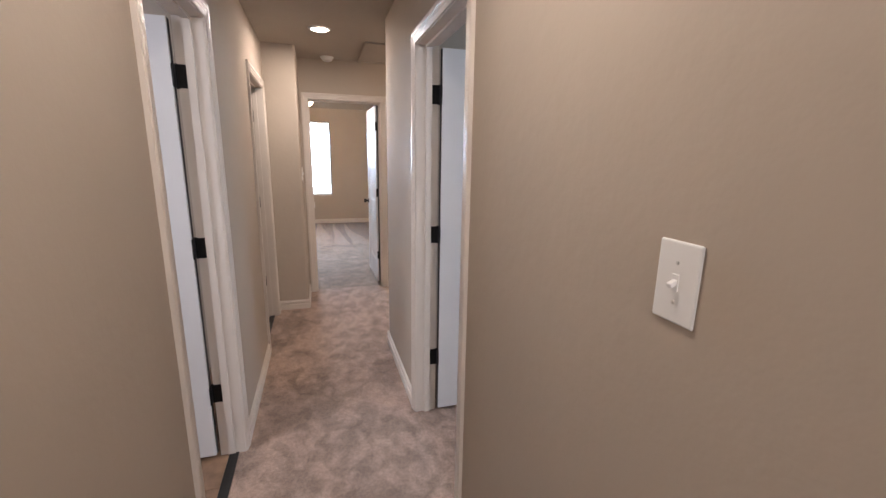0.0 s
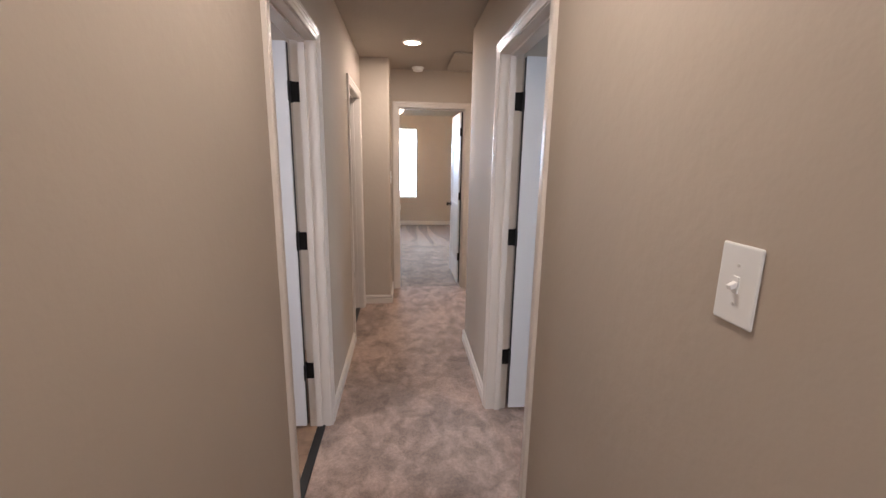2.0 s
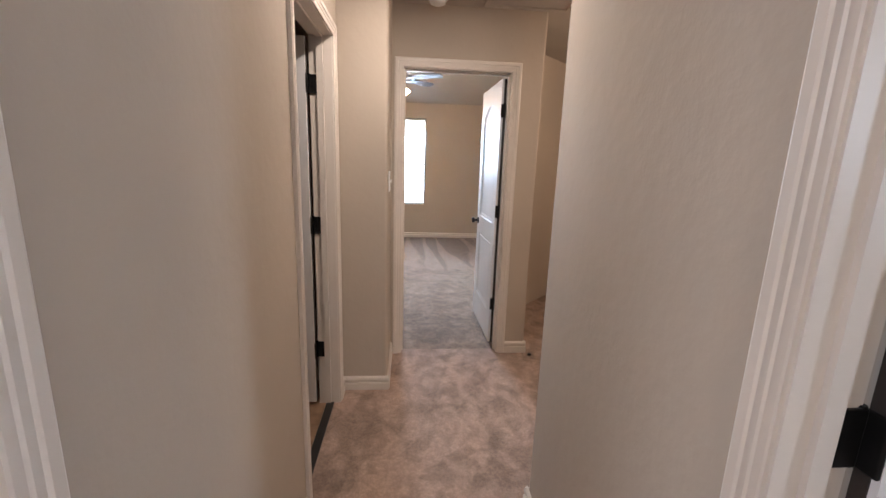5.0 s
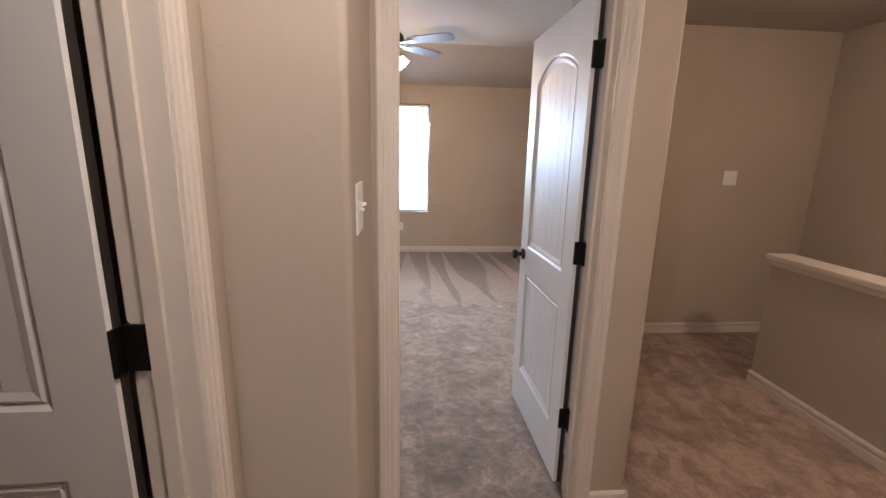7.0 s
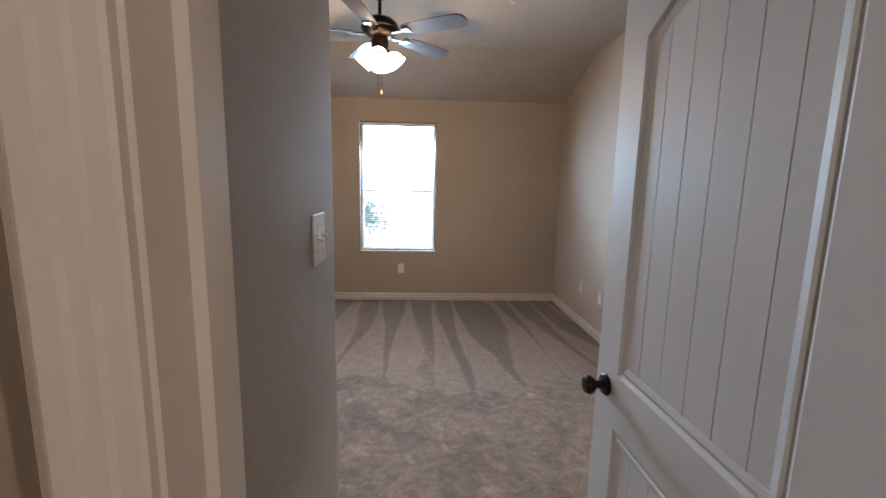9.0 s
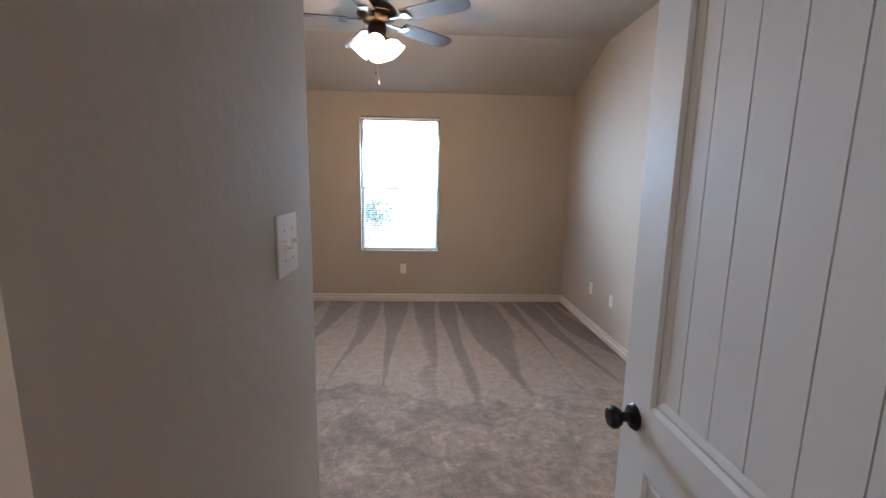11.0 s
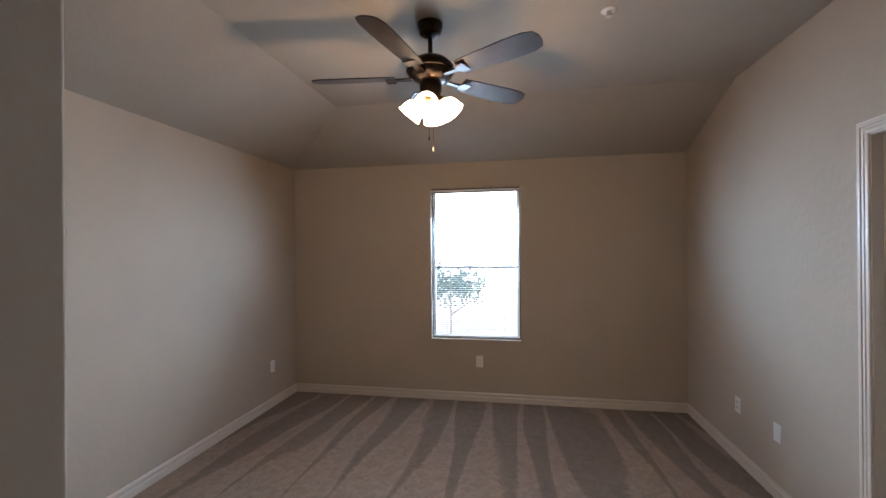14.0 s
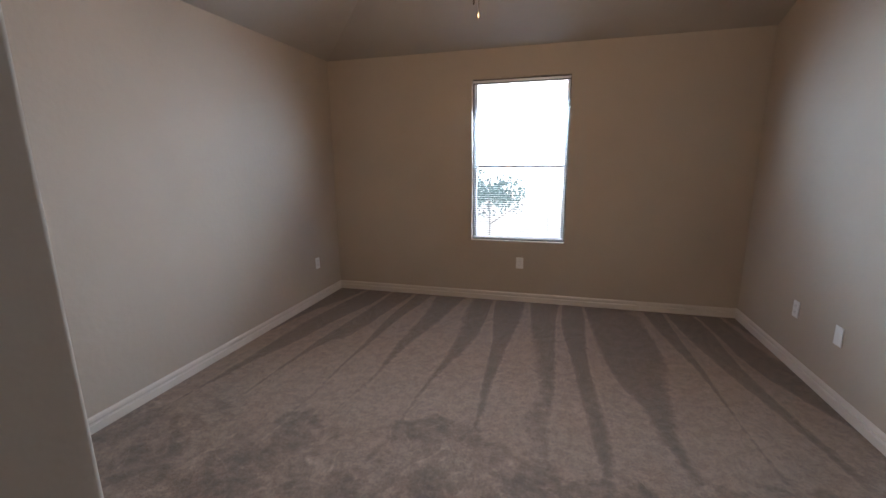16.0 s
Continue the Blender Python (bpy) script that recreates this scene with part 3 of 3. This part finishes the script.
structure("strike_plate", B(BX1 + 0.065, BATH[1] - 0.003, 0.89, BX1 + 0.100, BATH[1] - 0.0005, 0.95, bevel=0.0008), BLACK, "black door strike plate on the jamb", "strike plate")

# ---- switches, outlets and plates ----


def wall_plate(name, at, rz, w, h, label, kind):
    """Local: the plate lies in the xz plane and looks along -y."""
    d = thing(name, at, label, {"toggle": "light switch", "double": "light switch", "outlet": "outlet", "blank": "wall plate"}[kind], "", rz)
    part("plate", B(-w / 2, -0.006, -h / 2, w / 2, 0, h / 2, bevel=0.0035, seg=3), PLATE, d)
    xs = {"toggle": [0], "double": [-0.023, 0.023], "outlet": [0], "blank": []}[kind]
    for x in xs:
        if kind == "outlet":
            for z in (-0.021, 0.021):
                r = part("receptacle", B(x - 0.016, -0.008, z - 0.014, x + 0.016, -0.004, z + 0.014, bevel=0.003), TOGGLE, d)
                for sx in (-0.006, 0.006):
                    part("slot", B(x + sx - 0.001, -0.0086, z - 0.003, x + sx + 0.001, -0.0079, z + 0.006), DARK, r)
            part("screw", lathe(bmesh.new(), [(0, 0.0015), (0.003, 0.001), (0.003, 0)], 10, pose(x, -0.006, 0, 90)), SCREW, d)
        else:
            part("collar", B(x - 0.006, -0.008, -0.013, x + 0.006, -0.004, 0.013, bevel=0.001), TOGGLE, d)
            tg = part("toggle", B(-0.0042, -0.0145, -0.004, 0.0042, 0, 0.004, bevel=0.0015), TOGGLE, d)
            tg.matrix_basis = pose(x, -0.005, 0.002, 25 if x <= 0 else -25, 0, 0)
            for z in (-0.030, 0.030):
                part("screw", lathe(bmesh.new(), [(0, 0.0015), (0.003, 0.001), (0.003, 0)], 10, pose(x, -0.006, z, 90)), SCREW, d)
    return d


wall_plate("light_switch", (XR, 0.560, 1.325), -90, 0.076, 0.124, "white single toggle light switch on the hall wall", "toggle")
wall_plate("light_switch", (0.0, 4.436, 1.308), 90, 0.115, 0.124, "white double toggle light switch at the hall corner", "double")
wall_plate("light_switch", (0.0, 5.592, 1.316), 90, 0.116, 0.124, "white double toggle light switch inside the bedroom entry", "double")
wall_plate("outlet", (0.015, BY1, 0.389), 0, 0.072, 0.116, "white duplex outlet under the bedroom window", "outlet")
wall_plate("outlet", (BX1, 8.842, 0.393), -90, 0.072, 0.116, "white duplex outlet on the bedroom wall", "outlet")
wall_plate("wall_plate", (BX1, 8.371, 0.393), -90, 0.072, 0.116, "white blank cover plate on the bedroom wall", "blank")
wall_plate("outlet", (BX0, 9.299, 0.384), 90, 0.072, 0.116, "white duplex outlet near the bedroom corner", "outlet")
wall_plate("wall_plate", (2.73, YN, 1.32), 0, 0.115, 0.115, "square white cover plate on the landing wall", "blank")

# ---- ceiling fittings of the hall ----
dl = thing("recessed_light", (0.212, 3.72, H), "lit round recessed ceiling light with white trim", "ceiling light")
part("trim_ring", lathe(bmesh.new(), [(0.055, -0.002), (0.062, -0.009), (0.082, -0.006), (0.085, 0.0), (0.055, 0.0)], 32), PLATE, dl, "", True)
# lens reaches over the ring, its glow stands in for the ring's lit edge
part("lens", lathe(bmesh.new(), [(0, -0.010), (0.056, -0.009), (0.066, -0.0085), (0.066, 0.0)], 32), LENS, dl, "glowing warm lens that takes in the lit ring edge")
sd = thing("smoke_detector", (0.288, 4.70, H), "round white smoke detector on the hall ceiling", "smoke detector")
part("base", lathe(bmesh.new(), [(0, -0.012), (0.062, -0.012), (0.065, -0.008), (0.065, 0)], 28), PLATE, sd, "", True)
part("cover", lathe(bmesh.new(), [(0, -0.042), (0.03, -0.042), (0.048, -0.034), (0.055, -0.012), (0, -0.012)], 28), PLATE, sd, "", True)
ah = thing("attic_hatch", (0.88, 4.38, H), "beige attic access panel with trim in the ceiling", "attic hatch")
part("panel", B(-0.25, -0.36, -0.004, 0.25, 0.36, 0), CEIL, ah)
for a in ((-0.29, -0.40, -0.25, 0.40), (0.25, -0.40, 0.29, 0.40), (-0.25, -0.40, 0.25, -0.36), (-0.25, 0.36, 0.25, 0.40)):
    part("trim_strip", B(a[0], a[1], -0.014, a[2], a[3], 0, bevel=0.003), CEIL, ah)

scrap = thing("scrap", (1.075, 4.765, FZ), "small dark scrap lying on the hall carpet", "scrap")
part("body", prism(bmesh.new(), [(-0.016, -0.01), (0.014, -0.014), (0.018, 0.006), (-0.004, 0.016)], 0.0, 0.012), STRIP, scrap)

# ---- bedroom window with blind ----
win = thing("window_1", ((WX0 + WX1) / 2, BY1, WZ0), "white vinyl single-hung window with bright daylight behind", "window")
tagged(win, kind="structure")
ww, wh = WX1 - WX0, WZ1 - WZ0
a = ww / 2
yf0, yf1 = 0.085, 0.13
fr = part("window_frame", box(box(box(B(-a, yf0, 0, -a + 0.035, yf1, wh), a - 0.035, yf0, 0, a, yf1, wh), -a + 0.035, yf0, 0, a - 0.035, yf1, 0.035), -a + 0.035, yf0, wh - 0.035, a - 0.035, yf1, wh), VINYL, win)
part("meeting_rail", B(-a + 0.035, yf0 - 0.004, wh * 0.475 - 0.012, a - 0.035, yf1 - 0.01, wh * 0.475 + 0.012, bevel=0.003), RAIL, fr, "meeting rail greyed as a backlit silhouette")
# dark strips that draw the shaded outline of the frame against the daylight
for g in ((-a, 0.004, -a + 0.009, wh - 0.004), (a - 0.009, 0.004, a, wh - 0.004), (-a, 0.006, a, 0.016), (-a, wh - 0.010, a, wh)):
    part("frame_shade_strip", B(g[0], yf0 - 0.012, g[1], g[2], yf0, g[3]), DARK, fr, "dark strip for the shaded frame edge")
for lo, hi in ((0.035, wh * 0.475 - 0.012), (wh * 0.475 + 0.012, wh - 0.035)):
    pn = part("pane", B(-a + 0.035, 0.108, lo, a - 0.035, 0.112, hi), GLASS, win)
    pn.visible_shadow = False
part("window_sill", B(-a, 0.0, -0.003, a, yf0, 0.006, bevel=0.002), TRIM, win)

bl = thing("window_blind", ((WX0 + WX1) / 2, BY1 + 0.045, WZ0), "white mini blind with open slats hung in the window", "blind")
part("head_rail", B(-a + 0.006, -0.02, wh - 0.034, a - 0.006, 0.02, wh - 0.004, bevel=0.002), SLAT, bl)
part("bottom_rail", B(-a + 0.01, -0.013, 0.018, a - 0.01, 0.013, 0.034, bevel=0.003), SLAT, bl)
# dark strips below the bottom rail and along the head rail: shade, drawn in
part("rail_shade_strip", B(-a + 0.012, -0.0165, 0.012, a - 0.012, -0.0135, 0.019), DARK, bl, "dark strip for the shaded gap under the bottom rail")
for z0 in (wh - 0.042, wh - 0.012):
    part("head_shade_strip", B(-a + 0.008, -0.023, z0, a - 0.008, -0.0205, z0 + 0.007), DARK, bl, "dark strip for the shaded line at the head rail")
bm = bmesh.new()
prof = [(-0.012, -0.001), (-0.006, 0.0008), (0, 0.0014), (0.006, 0.0008), (0.012, -0.001)]
lo = [[bm.verts.new((sx, y, z + dz)) for y, z in prof] for sx, dz in ((-a + 0.01, 0), (a - 0.01, 0))]
for i in range(4):
    bm.faces.new((lo[0][i], lo[0][i + 1], lo[1][i + 1], lo[1][i]))
bmesh.ops.solidify(bm, geom=list(bm.faces), thickness=0.0005)
slat_mesh = mesh_of("slat", bm, SLAT)
n_slats = int((wh - 0.075) / 0.0225)
for i in range(n_slats):
    sl = new("slat", slat_mesh)
    sl.parent = bl
    sl.matrix_basis = pose(0, 0, 0.045 + i * 0.0225, 4, 0, 0)
for x in (-0.3, 0.3):
    part("ladder_cord", B(x - 0.001, -0.0135, 0.03, x + 0.001, -0.0125, wh - 0.03), SLAT, bl)
part("tilt_wand", lathe(bmesh.new(), [(0, 0), (0.004, 0), (0.0045, 0.02), (0.0035, 0.78), (0, 0.78)], 8, Matrix.Translation((-a + 0.085, -0.024, wh - 0.82))), DARK, bl, "dark tilt wand", True)

# ---- ceiling fan ----
FX, FY = -0.047, 7.70
fan = thing("ceiling_fan", (FX, FY, BT), "dark bronze five-blade ceiling fan with lit glass shades", "ceiling fan")
part("canopy", lathe(bmesh.new(), [(0, 0), (0.07, 0), (0.07, -0.02), (0.058, -0.055), (0.022, -0.075), (0, -0.075)], 28), BRONZE, fan, "", True)
part("downrod", lathe(bmesh.new(), [(0, -0.07), (0.013, -0.07), (0.013, -0.175), (0.03, -0.18), (0.03, -0.195), (0, -0.195)], 16), BRONZE, fan, "", True)
part("motor_housing", lathe(bmesh.new(), [(0, -0.185), (0.05, -0.185), (0.095, -0.20), (0.125, -0.23), (0.130, -0.26), (0.118, -0.285), (0.090, -0.305), (0.06, -0.32), (0, -0.32)], 36), BRONZE, fan, "dark bronze motor housing", True)
part("trim_band", lathe(bmesh.new(), [(0.126, -0.267), (0.133, -0.263), (0.133, -0.255), (0.128, -0.249)], 36), BRONZE, fan, "dark bronze band", True)
part("light_fitter", lathe(bmesh.new(), [(0, -0.315), (0.05, -0.315), (0.062, -0.335), (0.060, -0.37), (0.035, -0.4355), (0.03, -0.43), (0.012, -0.445), (0, -0.445)], 28), BRONZE, fan, "", True)
for k in range(5):
    f = 42 + k * 72
    ir = part("blade_iron", box(B(0.10, -0.018, -0.303, 0.20, 0.018, -0.295, bevel=0.003), 0.19, -0.045, -0.303, 0.25, 0.045, -0.297, bevel=0.003), BRONZE, fan)
    ir.matrix_basis = pose(0, 0, 0, 0, 0, f)
    out = [(0.20, -0.055), (0.30, -0.062), (0.50, -0.070), (0.60, -0.068), (0.645, -0.052), (0.66, -0.02), (0.66, 0.02), (0.645, 0.052), (0.60, 0.068), (0.50, 0.070), (0.30, 0.062), (0.20, 0.055)]
    bd = part("blade", prism(bmesh.new(), out, -0.003, 0.003), BLADE, fan, "dark walnut blade")
    bd.matrix_basis = pose(0, 0, 0, 0, 0, f) @ Matrix.Translation((0, 0, -0.292)) @ pose(0, 0, 0, -13, 0, 0)
for k in range(4):
    f = radians(k * 90)
    m = pose(0.045 * math.cos(f), 0.045 * math.sin(f), -0.400) @ Matrix.Rotation(f, 4, "Z") @ pose(0, 0, 0, 0, -40, 0) @ Matrix.Scale(0.84, 4)
    arm = part("lamp_arm", lathe(bmesh.new(), [(0, 0.02), (0.014, 0.02), (0.018, -0.01), (0.026, -0.03), (0.024, -0.045), (0, -0.045)], 16), BRASS, fan, "brass lamp holder", True)
    arm.matrix_basis = m
    sh = part("shade", lathe(bmesh.new(), [(0.022, -0.035), (0.036, -0.045), (0.062, -0.068), (0.074, -0.098), (0.074, -0.125), (0.082, -0.145), (0.078, -0.145), (0.070, -0.125), (0.070, -0.098), (0.058, -0.070), (0.026, -0.045)], 24), SHADE, fan, "glowing frosted glass tulip shade", True)
    sh.matrix_basis = m
for x, ln_ in ((0.012, 0.23), (-0.012, 0.17)):
    ch = part("pull_chain", lathe(bmesh.new(), [(0, 0), (0.0015, 0), (0.0015, -ln_), (0, -ln_)], 6, Matrix.Translation((x, 0.01, -0.435))), BRONZE, fan)
    part("pull_knob", lathe(bmesh.new(), [(0, 0), (0.004, -0.004), (0.005, -0.02), (0.0025, -0.028), (0, -0.028)], 10, Matrix.Translation((x, 0.01, -0.435 - ln_))), BRONZE, ch, "", True)
point_lamp("fan_bulbs", (FX, FY, BT - 0.68), 31, (1.0, 0.64, 0.34), 0.05)

sp = thing("fire_sprinkler", (0.89, 7.75, BT), "white fire sprinkler head in the bedroom ceiling", "sprinkler")
part("escutcheon", lathe(bmesh.new(), [(0, -0.004), (0.036, -0.004), (0.040, 0.0)], 24), PLATE, sp, "", True)
part("sprinkler_head", lathe(bmesh.new(), [(0, -0.004), (0.012, -0.004), (0.010, -0.022), (0.018, -0.026), (0.018, -0.03), (0, -0.032)], 14), SCREW, sp, "", True)

# ---- en suite things ----
tub = thing("bathtub", (BX1 + T + 0.015, 8.93, FZ), "white bathtub against the brown tiled wall", "bathtub")
TL, TD = EX1 - BX1 - T - 0.03, EY1 - 8.93 - 0.02
bm = bmesh.new()
box(bm, 0, 0, 0, TL, 0.03, 0.44)
part("apron", bm, PORC, tub)
bm = bmesh.new()
rim = [(0, 0), (TL, 0), (TL, TD), (0, TD)]
inn = [(0.09, 0.07), (TL - 0.09, 0.07), (TL - 0.09, TD - 0.07), (0.09, TD - 0.07)]
bot = [(0.2, 0.14), (TL - 0.14, 0.14), (TL - 0.14, TD - 0.14), (0.2, TD - 0.14)]
r0 = [bm.verts.new((x, y, 0.425)) for x, y in rim]
r1 = [bm.verts.new((x, y, 0.46)) for x, y in rim]
r2 = [bm.verts.new((x, y, 0.46)) for x, y in inn]
r3 = [bm.verts.new((x, y, 0.08)) for x, y in bot]
for p, q in ((r0, r1), (r1, r2), (r2, r3)):
    for i in range(4):
        k = (i + 1) % 4
        bm.faces.new((p[i], p[k], q[k], q[i]))
bm.faces.new(r3)
bmesh.ops.bevel(bm, geom=[e for e in bm.edges if not e.is_boundary], offset=0.012, segments=3, affect="EDGES")
part("basin", bm, PORC, tub, "", True)

toi = thing("toilet", (EX1 - 0.04, 8.38, FZ), "white porcelain toilet with closed lid beside the bathtub", "toilet")


def oval(cx, rx, ry, n=28):
    return [(cx + rx * math.cos(2 * math.pi * i / n), ry * math.sin(2 * math.pi * i / n)) for i in range(n)]


def loft(bm, rings):
    vs = [[bm.verts.new((x, y, z)) for x, y in pts_] for pts_, z in rings]
    n = len(vs[0])
    for p, q in zip(vs, vs[1:]):
        for i in range(n):
            k = (i + 1) % n
            bm.faces.new((p[i], p[k], q[k], q[i]))
    bm.faces.new(vs[0][::-1])
    bm.faces.new(vs[-1])
    return bm


part("bowl", loft(bmesh.new(), [(oval(-0.36, 0.24, 0.115), 0), (oval(-0.36, 0.23, 0.105), 0.04), (oval(-0.38, 0.21, 0.10), 0.16), (oval(-0.43, 0.25, 0.15), 0.27), (oval(-0.43, 0.238, 0.172), 0.36), (oval(-0.43, 0.238, 0.172), 0.39)]), PORC, toi, "", True)
part("seat", loft(bmesh.new(), [(oval(-0.43, 0.241, 0.176), 0.394), (oval(-0.43, 0.245, 0.180), 0.402), (oval(-0.43, 0.241, 0.176), 0.410)]), PORC, toi, "", True)
part("lid", loft(bmesh.new(), [(oval(-0.43, 0.239, 0.174), 0.415), (oval(-0.43, 0.245, 0.180), 0.421), (oval(-0.43, 0.235, 0.170), 0.432)]), PORC, toi, "closed white lid", True)
part("tank", B(-0.20, -0.21, 0.36, -0.012, 0.21, 0.70, bevel=0.02, seg=3), PORC, toi, "", True)
part("tank_lid", B(-0.21, -0.22, 0.702, -0.002, 0.22, 0.735, bevel=0.01), PORC, toi, "", True)
part("flush_lever", B(-0.225, 0.10, 0.64, -0.20, 0.17, 0.655, bevel=0.004), BLACK, toi)

mc = thing("wall_cabinet", (EX1, 8.47, 1.40), "black wooden wall cabinet above the toilet", "cabinet")
part("body", B(-0.18, -0.30, 0, 0, 0.30, 0.76, bevel=0.003), BLACK, mc)
for sgn in (-1, 1):
    dr = part("cabinet_door", B(-0.20, min(0.003 * sgn, 0.297 * sgn), 0.01, -0.182, max(0.003 * sgn, 0.297 * sgn), 0.75, bevel=0.003), BLACK, mc)
    part("pull", B(-0.215, 0.03 * sgn - 0.005, 0.05, -0.20, 0.03 * sgn + 0.005, 0.15, bevel=0.003), SCREW, dr)

# ---- outside ----
# near-white ground, the glare of the overexposed view is in its colour
structure("ground", B(-120, -60, -3.3, 120, 200, -3.0), mat("ground paled by glare", (0.62, 0.61, 0.56), 0.9, var=0.15, var_scale=0.3), "pale sunlit ground outside", "ground")
structure("backdrop", B(-60, 62, -3.0, 60, 62.2, 40), BACKDROP, "bright hazy white sky", "sky")
tree = thing("tree", (-2.9, 26.0, -3.0), "green leafy tree seen through the window blind", "tree")
bm = bmesh.new()
lathe(bm, [(0.06, 0), (0.05, 0.6), (0.045, 1.6), (0.035, 2.8), (0.02, 4.0), (0, 4.1)], 12)
for k in range(7):
    f = k * 2.4
    m = Matrix.Translation((0, 0, 1.3 + 0.28 * k)) @ Matrix.Rotation(f, 4, "Z") @ pose(0, 0, 0, 0, 55, 0)
    lathe(bm, [(0.04, 0), (0.03, 0.7), (0.01, 1.5), (0, 1.55)], 7, m)
part("trunk", bm, BARK, tree, "", True)
rng = random.Random(5)
verts, faces = [], []
for k in range(2600):
    f, el = rng.uniform(0, 6.283), rng.uniform(-0.9, 1.0)
    r = (rng.random() ** 0.45) * (1.75 + 0.45 * math.sin(3 * f) + 0.3 * math.sin(5 * el + f))
    cc = Vector((r * math.cos(f) * math.sqrt(1 - el * el * 0.8), r * math.sin(f) * math.sqrt(1 - el * el * 0.8), 2.85 + 0.95 * el * r / 1.7))
    q = Euler((rng.uniform(0, 6), rng.uniform(0, 6), rng.uniform(0, 6))).to_matrix()
    s_ = rng.uniform(0.06, 0.12)
    i0 = len(verts)
    for p in ((-s_, 0, 0), (0, -s_ * 0.45, 0.01), (s_, 0, 0), (0, s_ * 0.45, 0.01)):
        verts.append(cc + q @ Vector(p))
    faces.append((i0, i0 + 1, i0 + 2, i0 + 3))
me = bpy.data.meshes.new("crown")
me.from_pydata(verts, [], faces)
me.materials.append(LEAF)
cr = new("crown", me)
cr.parent = tree

# ---- tiles, last ----


def tile_floor(parent, x0, y0, x1, y1, size, material, gap=0.0025):
    bm_ = B(0, 0, -0.006, size - gap, size - gap, 0.0)
    me_ = mesh_of("tile", bm_, material)
    nx, ny = int((x1 - x0) / size), int((y1 - y0) / size)
    for a_ in range(nx):
        for b_ in range(ny):
            t_ = new("tile", me_)
            t_.parent = parent
            t_.location = (x0 + a_ * size, y0 + b_ * size, FZ)


tile_floor(ensuite_floor, BX1 + 0.047, EY0 - 0.09, EX1 + 0.1, 9.1, 0.33, FTILE)
tile_floor(hall_bath_floor, XL - 0.075 - 0.33 * 5, 1.3, XL - 0.07, 4.3, 0.33, FTILE)
surround = structure("tile_surround", box(B(BX1 + T, EY1 - 0.004, 0.41, EX1, EY1, H - 0.02), EX1 - 0.004, 8.93, 0.41, EX1, EY1 - 0.004, H - 0.02), GROUT, "brown glossy ceramic tile round the bathtub", "tile wall")
tw, th = 0.305, 0.305
tile_m = mesh_of("tile", B(0.0015, 0, 0.0015, tw - 0.0015, 0.008, th - 0.0015, bevel=0.001, seg=1), TILE)
tile_e = mesh_of("tile", B(0.0015, 0, 0.0015, 0.2485, 0.008, th - 0.0015, bevel=0.001, seg=1), TILE)
for row in range(6):
    for col in range(5):
        t_ = new("tile", tile_m)
        t_.parent = surround
        t_.location = (BX1 + T + 0.015 + col * tw, EY1 - 0.012, 0.42 + row * th)
    for col in range(3):
        t_ = new("tile", tile_e)
        t_.parent = surround
        t_.matrix_basis = pose(EX1 - 0.004, 8.935 + col * 0.25, 0.42 + row * th, 0, 0, 90)
